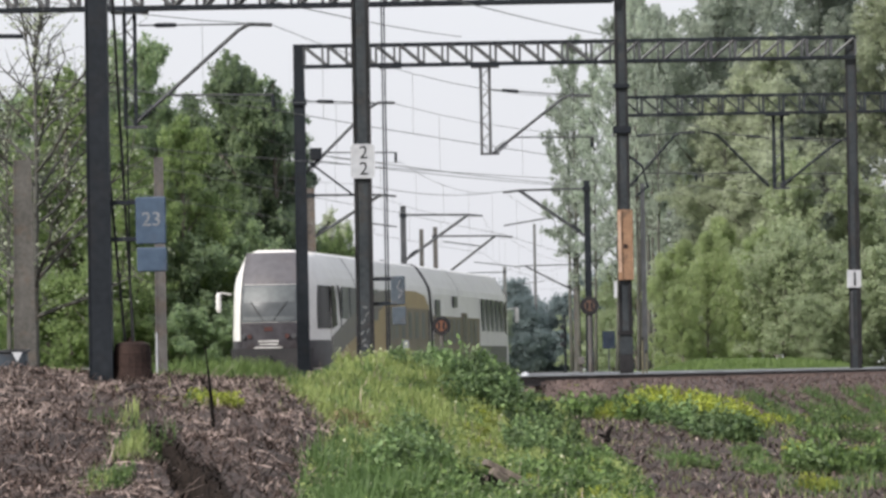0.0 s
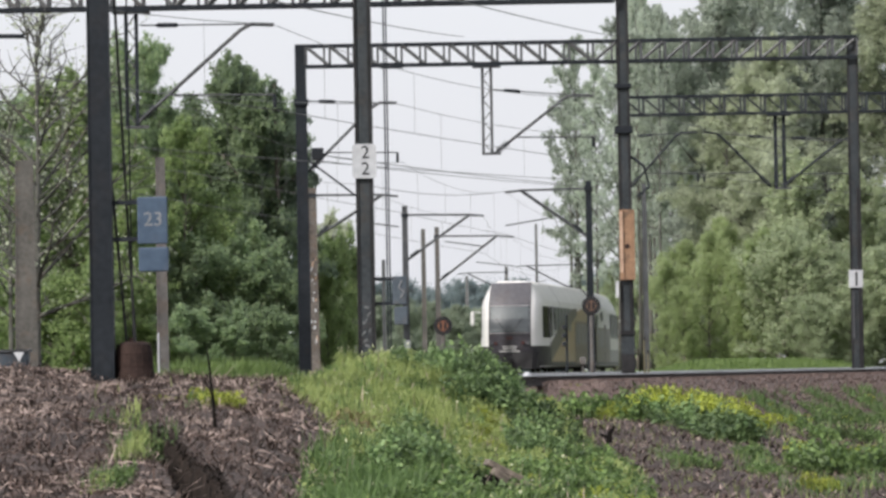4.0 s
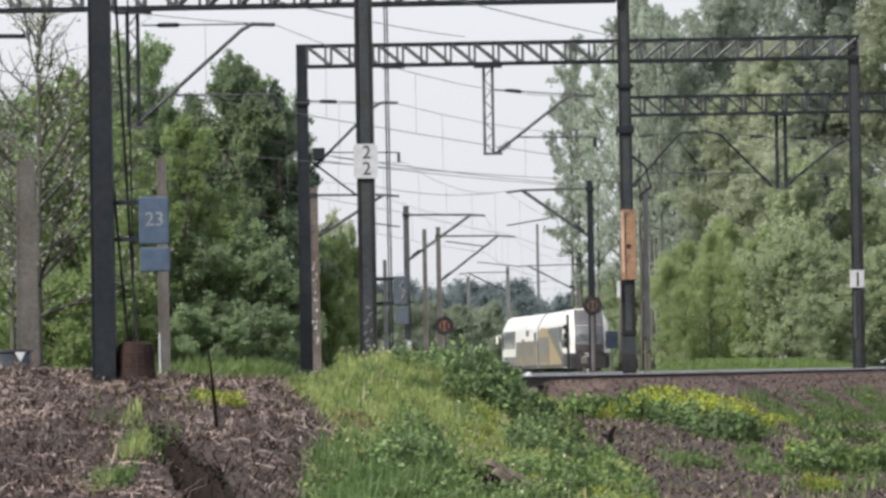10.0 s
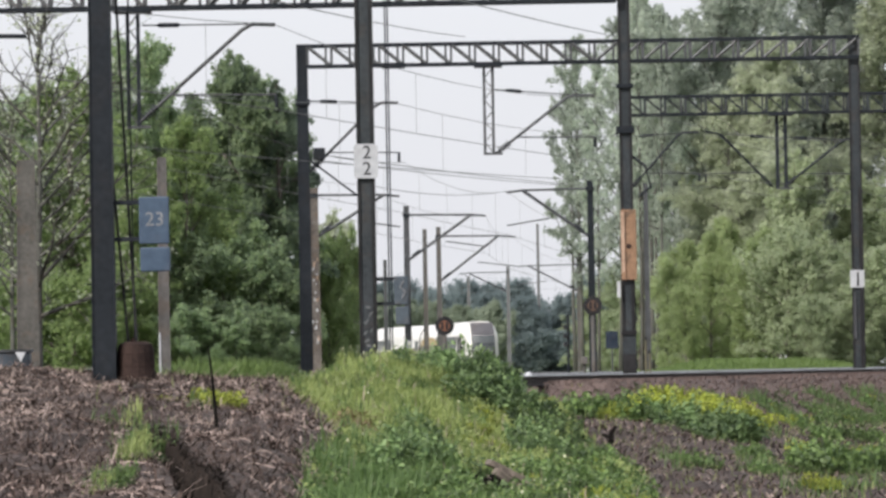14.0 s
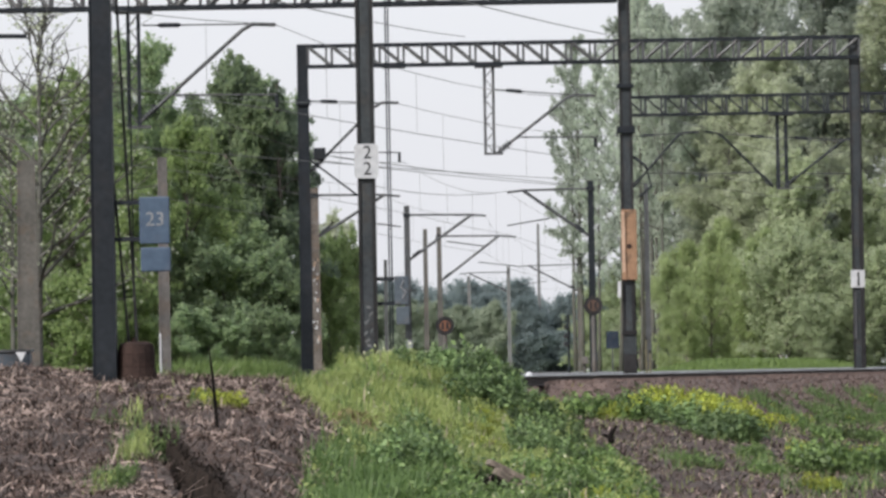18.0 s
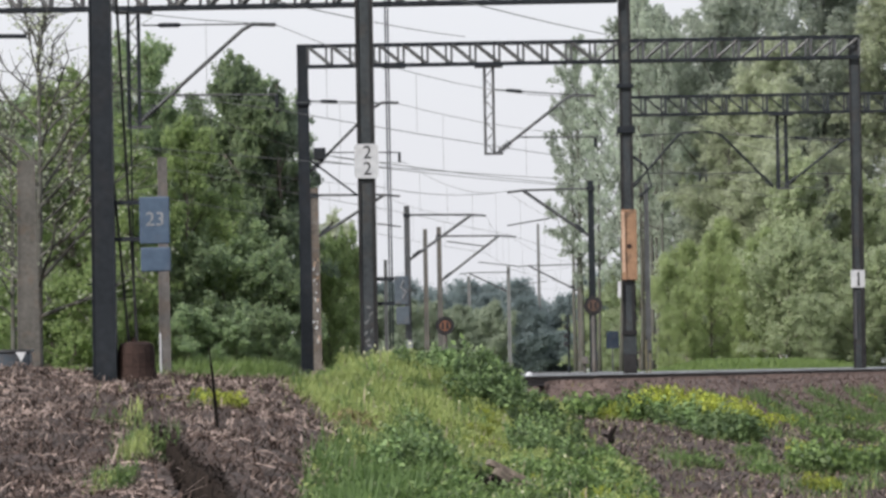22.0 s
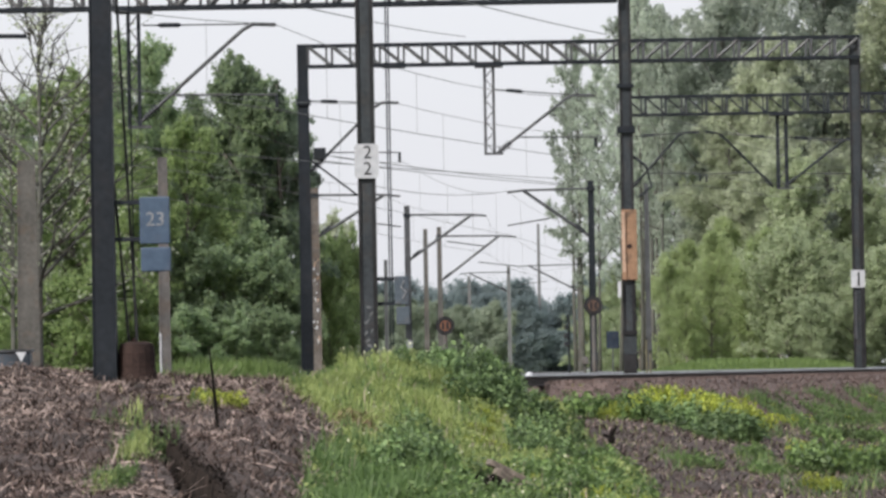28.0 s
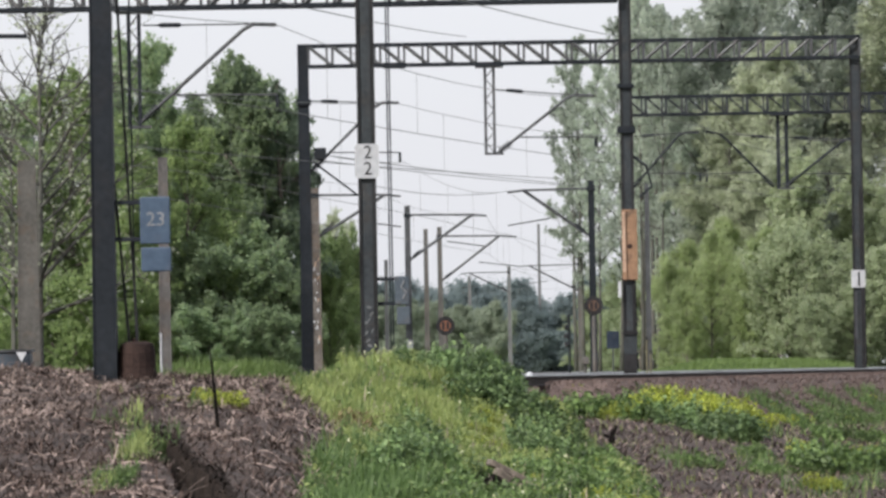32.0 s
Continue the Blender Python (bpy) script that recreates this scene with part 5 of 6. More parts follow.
    tagged(new("patch_grass", blades("patch_grass", GRASS_LUSH, p, 0.15, 0.012, 0.55, rng)), "patches of green grass on the dry slope", "grass", kind="stuff")
    y = rng.uniform(79, 100, 9000)
    a = rng.uniform(2.3, 3.2, len(y))
    k = ripple(y * 0.9, a * 1.3) + rng.normal(0, 0.3, len(y)) + 0.5 * (a - 2.7) > 0.1
    y, a = y[k], a[k]
    p = np.stack([YARD_D(y) + a, y, -0.11 - (a * 0.972 - 1.75) * 0.575], 1)
    tagged(new("shoulder_grass", blades("shoulder_grass", GRASS_LUSH, p, 0.15, 0.012, 0.6, rng)), "dull green grass creeping up the ballast shoulder", "grass", kind="stuff")
    tufts = [(-2.98, 49.6, 0.20, 2.6), (-2.96, 43.6, 0.14, 1.4), (-3.3, 53.4, 0.12, 0.8)]
    g = lambda x, y: (np.min([blob(*q)(x, y) for q in tufts], 0) < rng.uniform(0.15, 1.15, len(x))) & ~in_gully(x, y)
    p = scatter(rng, 9000, -3.7, -2.5, 41, 56, g)
    tagged(new("tuft_grass", blades("tuft_grass", GRASS, p, 0.06 + 0.12 * np.clip(ripple(p[:, 0] * 5, p[:, 1] * 1.7) + 0.5, 0, 1.2), 0.013, 0.75, rng)), "bright grass tufts growing beside the gully", "grass", kind="stuff")
    p = scatter(rng, 9000, -4, 10, 37, 104, lambda x, y: (np.abs(x) < 0.095 * y) & ((x > 0.3) | ((rng.uniform(0, 1, len(x)) < 0.25) & (y > 54))))
    tagged(new("stray_grass", blades("stray_grass", GRASS, p, 0.12, 0.010, 0.6, rng)), "stray thin grass among the litter", "grass", kind="stuff")
    p = scatter(rng, 42000, -7.6, -3.0, 106, 128, lambda x, y: (x > LOOP(y) + 1.9) & (x < YARD_A(y) - 1.9))
    tagged(new("track_grass", blades("track_grass", TRACKGRASS, p, 0.45, 0.03, 0.5, rng)), "bright grass growing between the tracks", "grass", kind="stuff")
    p = scatter(rng, 42000, 6, 20, 206, 238, lambda x, y: (x > LOOP(y) + 3.0) & (x < YARD_A(y) - 3.0))
    tagged(new("far_bank_grass", blades("far_bank_grass", TRACKGRASS, p, 0.34, 0.05, 0.4, rng)), "bright green grass bank before the trees", "grass", kind="stuff")


def weed(seed, leaf, height, spread, leaves, size, name, label, stems=9, heads=None):
    """A clump of upright stems with small leaves all the way up."""
    rng = np.random.default_rng(seed)
    t = thing(name, (0, 0, 0), label, "weed")
    s = Soup()
    pos = []
    for _ in range(stems):
        a, r = rng.uniform(0, 2 * np.pi), spread * rng.uniform(0, 1) ** 0.6
        b = np.array([math.cos(a) * r * 0.6, math.sin(a) * r * 0.6, -0.03])
        h = height * rng.uniform(0.55, 1.1) * (1 - 0.4 * r / spread)
        tip = np.array([math.cos(a) * r * 1.15, math.sin(a) * r * 1.15, h])
        mid = (b + tip) / 2 + rng.normal(0, 0.03, 3)
        s.tube([b, mid, tip], [0.007, 0.005, 0.003], 3, False)
        n = leaves // stems
        u = rng.uniform(0.12, 1, n)[:, None]
        pos.append(b * (1 - u) + tip * u + rng.normal(0, 0.05 * (0.4 + spread), (n, 3)))
    pos = np.concatenate(pos)
    pos[:, 2] = np.maximum(pos[:, 2], 0.01)
    tagged(part("stemwork", s, leaf, t), kind="stuff")
    tagged(part("foliage", cards("foliage", leaf, pos, size, rng.normal(size=pos.shape) + np.array([0, 0, 0.9]), 0.55, rng), leaf, t), kind="stuff")
    if heads:
        top = pos[pos[:, 2] > height * 0.72]
        tagged(part("bloom", cards("bloom", heads, top + np.array([0, 0, 0.03]), size * 0.6, None, 0.9, rng), heads, t), kind="stuff")
    return t


def build_weeds():
    kinds = {
        "n": weed(71, NETTLE, 0.55, 0.34, 640, 0.036, "nettle_clump", "dense dark green nettle clump on the mound", 12),
        "w": weed(72, WEED, 0.38, 0.30, 480, 0.035, "weed_clump", "leafy dark green weed clump on the slope", 10),
        "y": weed(73, SPURGE, 0.34, 0.36, 760, 0.026, "spurge_clump", "bright yellow-green spurge clump in flower", 14, SPURGE),
        "t": weed(74, GRASS, 0.50, 0.24, 260, 0.028, "tall_weed", "tall light green weed with pale heads", 8, PETAL),
    }
    r = random.Random(9)
    rows = []

    def group(k, n, x0, x1, y0, y1, s0, s1):
        for _ in range(n):
            rows.append((k, r.uniform(x0, x1), r.uniform(y0, y1), r.uniform(0, 360), r.uniform(s0, s1), r.uniform(s0, s1)))
    group("n", 20, -0.15, 0.28, 66, 72, 0.6, 0.9)
    group("n", 24, 0.15, 0.74, 63, 72, 0.75, 1.2)
    group("n", 14, 0.85, 1.18, 57, 65, 0.6, 0.95)
    group("n", 10, -0.6, 0.2, 65, 70, 0.4, 0.7)
    group("n", 8, -0.7, -0.2, 68, 72, 0.4, 0.7)
    group("n", 10, 0.5, 0.78, 62, 69, 0.8, 1.1)
    group("w", 30, 1.0, 3.0, 73.0, 76.6, 0.9, 1.35)
    group("y", 9, 1.1, 2.9, 72.5, 76.0, 0.7, 1.1)
    group("w", 8, 5.4, 6.6, 73, 78.5, 0.6, 1.0)
    group("w", 5, 2.3, 2.95, 75.6, 76.6, 1.2, 1.5)
    group("w", 8, 3.2, 3.9, 93, 96, 0.8, 1.3)
    group("y", 4, 3.2, 3.9, 92, 95, 0.8, 1.2)
    group("n", 6, 1.15, 1.40, 54, 60, 0.6, 0.9)
    group("t", 26, -1.45, 0.1, 68, 75, 0.55, 0.95)
    group("w", 9, -0.62, -0.25, 51, 57, 0.8, 1.2)
    group("w", 8, -0.45, 0.15, 46, 52, 0.7, 1.0)
    group("w", 20, 0.6, 1.8, 46, 58, 0.6, 1.0)
    group("t", 34, -1.4, 1.0, 52, 70, 0.3, 0.6)
    group("n", 9, -0.55, -0.2, 51, 56, 0.7, 1.0)
    group("w", 10, -1.1, -0.2, 40, 48, 0.6, 0.9)
    group("w", 12, 0.0, 1.9, 40, 52, 0.45, 0.85)
    group("n", 14, -0.2, 1.9, 41, 54, 0.4, 0.7)
    group("w", 10, 0.2, 1.2, 54, 64, 0.35, 0.6)
    group("t", 14, -1.3, 0.8, 46, 62, 0.35, 0.6)
    for i in range(26):
        u = i / 25
        rows.append(("y", 2.95 + 1.10 * u + r.uniform(-0.15, 0.15), 76 - 5.5 * u + r.uniform(-1, 1), r.uniform(0, 360), r.uniform(0.9, 1.4), r.uniform(1.2, 1.7)))
    for i in range(18):
        u = i / 17
        rows.append(("n", 2.9 + 1.15 * u + r.uniform(-0.12, 0.12), 75 - 7.5 * u + r.uniform(-1, 1), r.uniform(0, 360), r.uniform(0.8, 1.3), r.uniform(0.6, 1.0)))
    group("w", 26, -1.1, 0.3, 38, 47, 0.45, 0.9)
    group("w", 36, 0.2, 1.95, 39, 56, 0.45, 0.95)
    group("w", 40, 1.0, 1.9, 50, 66, 0.45, 0.85)
    group("y", 14, 0.6, 1.7, 48, 62, 0.4, 0.7)
    group("w", 8, 5.2, 7.2, 84, 98, 0.6, 1.1)
    group("y", 6, 4.6, 5.6, 60, 70, 0.5, 0.8)
    group("y", 10, 0.35, 1.1, 57, 63, 0.45, 0.75)
    group("y", 12, 1.4, 2.6, 84, 94, 0.9, 1.4)
    group("w", 12, 1.8, 3.2, 84, 94, 0.9, 1.4)
    group("y", 8, 1.1, 1.9, 46, 50, 0.45, 0.75)
    group("y", 6, 3.9, 4.12, 53, 55, 0.45, 0.7)
    group("w", 10, 4.4, 5.3, 59, 64, 0.8, 1.3)
    group("y", 6, 4.4, 5.2, 62, 68, 0.4, 0.7)
    group("w", 8, 3.5, 4.0, 57, 65, 0.5, 0.8)
    group("w", 7, 2.75, 3.05, 58, 62, 0.4, 0.65)
    group("w", 16, 6.2, 9.2, 88, 104, 0.9, 1.4)
    group("w", 10, 8.2, 10.4, 104, 118, 0.9, 1.4)
    group("y", 8, 5.8, 8.0, 92, 102, 0.7, 1.1)
    group("w", 7, -3.2, -2.75, 48, 53, 0.3, 0.55)
    group("w", 5, -3.1, -2.8, 42, 46, 0.4, 0.6)
    group("y", 7, -2.65, -2.25, 55.5, 58, 0.5, 0.8)
    group("y", 3, -3.15, -2.95, 55, 57, 0.3, 0.45)
    bare_spots = ((0.58, 49.0, 0.34, 1.6), (2.09, 62.6, 0.3, 3.0))
    rows = [q for q in rows if q[2] < 79 or abs(q[1] - float(YARD_D(q[2]))) > 2.9]
    rows = [q for q in rows if all(((q[1] - x) / a) ** 2 + ((q[2] - y) / b) ** 2 > 1 for x, y, a, b in bare_spots)]
    group("n", 11, -0.54, -0.16, 55.0, 59.2, 0.40, 0.75)
    group("t", 22, -1.35, -0.1, 69, 73, 0.6, 1.0)
    group("y", 12, 1.2, 2.5, 75.3, 76.8, 1.0, 1.5)
    group("w", 8, 1.3, 2.6, 75.3, 76.8, 0.9, 1.3)
    for i in range(34):
        y = r.uniform(79.5, 97)
        a = r.uniform(2.4, 3.5)
        rows.append((r.choice("wwy"), float(YARD_D(y)) + a, y, r.uniform(0, 360), r.uniform(0.6, 0.95), r.uniform(0.6, 0.9)))
    put(kinds, rows, "weeds on the bank")


def build_bank_things():
    s = thing("dead_stick", (-2.47, 53.2, float(ground_z(-2.47, 53.2)) - 0.04), "thin dark stick standing in the litter", "stick")
    part("stem", Soup().tube([(0.07, 0, 0), (0.05, 0, 0.30), (0.025, 0, 0.60), (-0.01, 0, 0.90)], [0.022, 0.019, 0.014, 0.008], 6), WOOD_AND_SHADE, s)
    part("twig", Soup().tube([(0.03, 0, 0.42), (-0.05, 0, 0.56)], [0.009, 0.005], 5), WOOD_AND_SHADE, s)
    x, y = 0.62, 48.6
    p = thing("rotten_plank", pose(x, y, float(ground_z(x, y)) + 0.19, 0, 28, 12), "broken grey rotten planks lying in the grass", "plank")
    part("board", Soup().box((-0.26, -0.12, -0.03), (0.26, 0.10, 0.03)), TIMBER, p, bevel=0.01)
    part("board", Soup().box((-0.20, -0.16, -0.11), (0.36, -0.08, -0.04), pose(0, 0, 0, 0, 5, 6)), TIMBER, p, bevel=0.008)
    # black strips added below the boards as their shadow
    part("splinter", Soup().box((-0.34, -0.20, -0.20), (0.12, -0.14, -0.12), pose(0, 0, 0, 0, -8, -6)), WOOD_AND_SHADE, p, "black strip painting the shade under the planks")
    part("splinter", Soup().box((-0.22, -0.26, -0.19), (0.34, -0.17, -0.12), pose(0, 0, 0, 0, 4, 3)), WOOD_AND_SHADE, p, "black strip painting the shade under the planks")
    x, y = 0.20, 48.6
    k = thing("fallen_stick", pose(x, y, float(ground_z(x, y)) + 0.10, 0, 26, 20), "forked dark stick with a bleached side in the grass", "stick")
    part("stem", Soup().tube([(-0.24, 0, 0), (0.0, 0.01, 0.015), (0.24, 0, -0.02)], [0.016, 0.024, 0.018], 6), WOOD_AND_SHADE, k)
    part("fork", Soup().tube([(0.0, -0.01, 0.03), (0.24, -0.03, 0.045)], [0.014, 0.010], 6), TIMBER, k, "bleached side branch")
    x, y = 2.09, 63.6
    b = thing("dead_stump", (x, y, float(ground_z(x, y)) - 0.02), "small black forked stump on the slope", "stump")
    part("stem", Soup().tube([(-0.02, 0, 0), (-0.02, 0, 0.09), (-0.01, 0, 0.17), (0.05, 0, 0.25)], [0.05, 0.042, 0.03, 0.016], 7), WOOD_AND_SHADE, b)
    part("fork", Soup().tube([(-0.02, 0, 0.10), (-0.13, 0, 0.15)], [0.03, 0.016], 6), WOOD_AND_SHADE, b)
    part("root", Soup().tube([(0.0, -0.02, 0.03), (0.10, -0.06, -0.02)], [0.035, 0.02], 6), WOOD_AND_SHADE, b)
    w = thing("white_stone", (1.46, 88.0, -0.42), "white painted marker stone beside the rail", "stone")
    part("block", Soup().tube([(0, 0, -0.1), (0, 0, 0.37), (0, 0, 0.44), (0, 0, 0.48)], [0.10, 0.09, 0.07, 0.02], 9), ENAMEL, w, smooth=True)
    c = thing("cable_cabinet", (-9.0, 104, -0.4), "dull blue cabinet behind the bank", "cabinet")
    part("body", Soup().box((-0.6, -0.3, 0), (0.50, 0.3, 1.04)), DULLBLUE, c, bevel=0.03)
    part("lid", Soup().box((-0.64, -0.34, 1.04), (0.54, 0.34, 1.10)), GALV, c, bevel=0.01)
    v = thing("marker_plate", (-8.62, 103, -0.4), "small white triangular plate on a stake", "marker")
    part("stake", Soup().tube([(0, 0.03, -0.1), (0, 0.03, 0.95)], 0.025, 6), CONCRETE, v)
    part("plate", Soup().add([(0, -0.02, 0.84), (0.11, -0.02, 1.04), (-0.11, -0.02, 1.04), (0, 0, 0.84), (0.11, 0, 1.04), (-0.11, 0, 1.04)],
                             [(0, 1, 2), (5, 4, 3), (0, 3, 4, 1), (1, 4, 5, 2), (2, 5, 3, 0)]), ENAMEL, v)


def build_small_boards():
    b = thing("blue_board", (11.1, 335, -0.35), "faded blue board on a thin post before the trees", "sign")
    part("post", Soup().tube([(0, 0.05, -0.2), (0, 0.05, 2.9)], 0.05, 6), GALV, b)
    part("board", rounded_plate(0, 2.4, 0.85, 1.15, 0.05, -0.03, 0.0), NAVY, b)
    p = thing("marker_post", (-6.34, 113, -0.42), "thin whitewashed stake beside the concrete post", "post", "marker posts")
    part("stake", Soup().tube([(0, 0, -0.1), (0, 0, 1.45), (0, 0, 1.5)], [0.022, 0.020, 0.010], 6), ENAMEL, p)
    q = thing("marker_plate", (-0.53, 75.4, float(ground_z(-0.53, 75.4))), "small white plate on a stake in the weeds", "marker")
    h = 0.56 - float(ground_z(-0.53, 75.4))
    part("stake", Soup().tube([(0, 0.02, -0.1), (0, 0.02, h)], 0.015, 6), CONCRETE, q)
    part("plate", rounded_plate(0, h - 0.08, 0.10, 0.17, 0.02, -0.02, 0.0), PALEFIG, q)
    r = thing("cable_box", (4.42, 159.8, -0.4), "small pale box on a post beside the track", "box")
    part("post", Soup().tube([(0, 0.1, -0.1), (0, 0.1, 0.75)], 0.04, 6), CONCRETE, r)
    part("box", Soup().box((-0.10, -0.06, 0.66), (0.10, 0.09, 0.90)), CONCRETE, r, bevel=0.02)


build_small_boards()
build_litter()
build_grass()
build_weeds()
build_bank_things()


# ---- the train ----
NOSE = 3.2
HALF, FLOOR, ROOF = 1.58, 0.26, 4.22


SECTION = [(1.50, 3.08), (1.44, 3.32), (1.29, 3.62), (1.11, 3.90), (0.98, 4.08), (0.82, 4.17), (0.5, 4.21)]


def body_ring(half, low, high, y):
    """One cross-section of the body, from the left sill over the canted shoulders and roof to the right sill."""
    up = [(-half * 0.95, low), (-half, low + 0.25), (-half, 1.8)] + [(-x, z) for x, z in SECTION]
    pts = up + [(0.0, high)] + [(-x, z) for x, z in up[::-1]]
    return [(x, y, z) for x, z in pts]


def loft(rings, cap0=True, cap1=True):
    k = len(rings[0])
    s = Soup()
    f = [(i * k + j, i * k + j + 1, (i + 1) * k + j + 1, (i + 1) * k + j) for i in range(len(rings) - 1) for j in range(k - 1)]
    f += [(i * k + k - 1, i * k, (i + 1) * k, (i + 1) * k + k - 1) for i in range(len(rings) - 1)]
    if cap0:
        f.append(tuple(range(k))[::-1])
    if cap1:
        f.append(tuple((len(rings) - 1) * k + j for j in range(k)))
    return s.add([p for r in rings for p in r], f)


def half_at(z):
    return float(np.interp(z, [0] + [q for _, q in SECTION] + [ROOF], [HALF] + [q for q, _ in SECTION] + [0.3]))


def nose_point(t, z, lift=0.0):
    """A point of the nose: t from -1 to 1 round the front, z up; a flat panel between rounded cheeks."""
    rake = 0.0 if z < 1.7 else 1.15 * ((z - 1.7) / 2.35) ** 2
    tuck = 0.25 * max(0.0, (1.2 - z) / 0.65) ** 2
    half, k = half_at(z), math.copysign(1.0, t)
    flat = min(0.92, half)
    u, c = min(1.0, abs(t) / 0.5), max(0.0, abs(t) - 0.5) * math.pi
    front = rake + tuck + 0.16 * u * u
    x = flat * u + (half - flat) * math.sin(c) + lift * math.sin(c)
    y = front + (NOSE - front) * (1 - math.cos(c)) * 0.999 - lift * math.cos(c)
    return (k * x, y, z)


def nose_skin(z0, z1, t0, t1, lift=0.0, rows=10, cols=24, thick=0.0):
    zs = [z0 + (z1 - z0) * i / rows for i in range(rows + 1)]
    ts = [t0 + (t1 - t0) * k / cols for k in range(cols + 1)]
    n = cols + 1
    v = [nose_point(t, z, lift) for z in zs for t in ts]
    f = [(i * n + k, i * n + k + 1, (i + 1) * n + k + 1, (i + 1) * n + k) for i in range(rows) for k in range(cols)]
    sh = Soup().add(v, f)
    if thick:
        rim = list(range(n)) + [n * i + cols for i in range(1, rows + 1)] + [n * rows + k for k in range(cols - 1, -1, -1)] + [n * i for i in range(rows - 1, 0, -1)]
        q = len(rim)
        sh.add([v[i] for i in rim] + [(v[i][0] * 0.985, v[i][1] + thick, v[i][2]) for i in rim], [(j, (j + 1) % q, q + (j + 1) % q, q + j) for j in range(q)])
    return sh


def side_panel(y0, y1, z0, z1, side, proud=0.006, skew=0.0):
    """A thin panel on a side wall; skew shifts its upper edge along the car."""
    x = side * (HALF + proud)
    xi = side * (HALF - 0.02)
    v = [(x, y0, z0), (x, y1, z0), (x, y1 + skew, z1), (x, y0 + skew, z1), (xi, y0, z0), (xi, y1, z0), (xi, y1 + skew, z1), (xi, y0 + skew, z1)]
    f = [(0, 1, 2, 3), (7, 6, 5, 4), (4, 5, 1, 0), (5, 6, 2, 1), (6, 7, 3, 2), (7, 4, 0, 3)]
    return Soup().add(v, f)


def side_poly(points, side, proud=0.006):
    """A thin panel on a side wall from an outline of (y, z)."""
    n = len(points)
    v = [(side * (HALF + proud), y, z) for y, z in points] + [(side * (HALF - 0.02), y, z) for y, z in points]
    return Soup().add(v, [tuple(range(n)), tuple(range(2 * n - 1, n - 1, -1))] + [(i, (i + 1) % n, n + (i + 1) % n, n + i) for i in range(n)])


def add_window(car, y0, y1, z0, z1, side, proud=0.012):
    part("window", side_panel(y0, y1, z0, z1, side, proud), GLASS, car, "dark tinted window")


def add_door(car, y, side):
    for k in (0, 0.78):
        leaf = part("door_leaf", side_panel(y + k, y + k + 0.74, 0.40, 2.42, side, 0.020), TAUPE, car, "grey sliding door leaf")
        part("door_glass", side_panel(y + k + 0.16, y + k + 0.58, 1.25, 2.30, side, 0.026), GLASS, leaf)


def rear_side(car, side):
    """White cab end with a slanted window, a dark sweep rising over a yellow wedge, then grey bays under a yellow arch."""
    t = (0.79, 1.0) if side > 0 else (-1.0, -0.79)
    part("cab_window", nose_skin(1.60, 3.02, t[0], t[1], 0.012, rows=8, cols=8), BLACKGLASS, car, "black slanted cab side window", smooth=True)
    part("cab_window", side_poly([(3.2, 1.60), (4.35, 1.72), (4.1, 2.55), (3.7, 3.02), (3.2, 3.02)], side, 0.012), BLACKGLASS, car, "black slanted cab side window")
    part("cab_seam", side_poly([(5.10, 1.45), (5.25, 1.45), (5.1, 2.60), (4.6, 3.06), (4.4, 3.06), (4.95, 2.55)], side, 0.012), BLACK, car, "black seam behind the cab post")
    t = (0.50, 1.0) if side > 0 else (-1.0, -0.50)
    part("sweep_tip", nose_skin(0.30, 1.22, t[0], t[1], 0.012, rows=6, cols=10), NOSEGREY, car, "dark grey tip of the sweep", smooth=True)
    for y0, y1 in ((5.4, 6.8), (7.1, 8.5), (8.8, 10.2), (10.5, 11.9), (12.2, 13.4)):
        add_window(car, y0, y1, 1.95, 3.02, side)
    part("sweep_panel", side_poly([(3.2, 0.50), (3.3, 0.50), (6.5, 1.10), (10.0, 1.66), (13.0, 2.22), (16.4, 2.75), (16.4, 3.06), (13.8, 3.0), (10.0, 2.48), (6.5, 1.92), (3.2, 1.34)], side, 0.018), SWEEP, car, "olive grey diagonal sweep")
    part("yellow_wedge", side_poly([(3.25, 0.50), (14.8, 0.50), (14.8, 2.46), (13.0, 2.20), (10.0, 1.64), (6.5, 1.08)], side, 0.008), YELLOW, car, "golden yellow wedge under the sweep")
    part("yellow_arch", side_poly([(14.82, 0.50), (26.3, 0.50), (26.3, 2.1), (25.9, 2.6), (24.9, 2.95), (22.6, 3.10), (19.2, 3.08), (17.2, 2.95), (15.9, 2.65), (14.82, 2.46)], side, 0.008), YELLOW, car, "golden yellow arch round the bays")
    part("lower_side", side_panel(16.0, 25.7, 0.62, 2.46, side, 0.012), TAUPE, car, "grey-brown side bays")
    add_door(car, 15.4, side)
    for y in (17.2, 18.9, 20.6, 22.3, 24.0):
        add_window(car, y, y + 0.9, 1.35, 2.32, side, 0.016)
    part("end_post", side_panel(25.75, 26.2, 0.52, 2.44, side, 0.018), NOSEGREY, car)


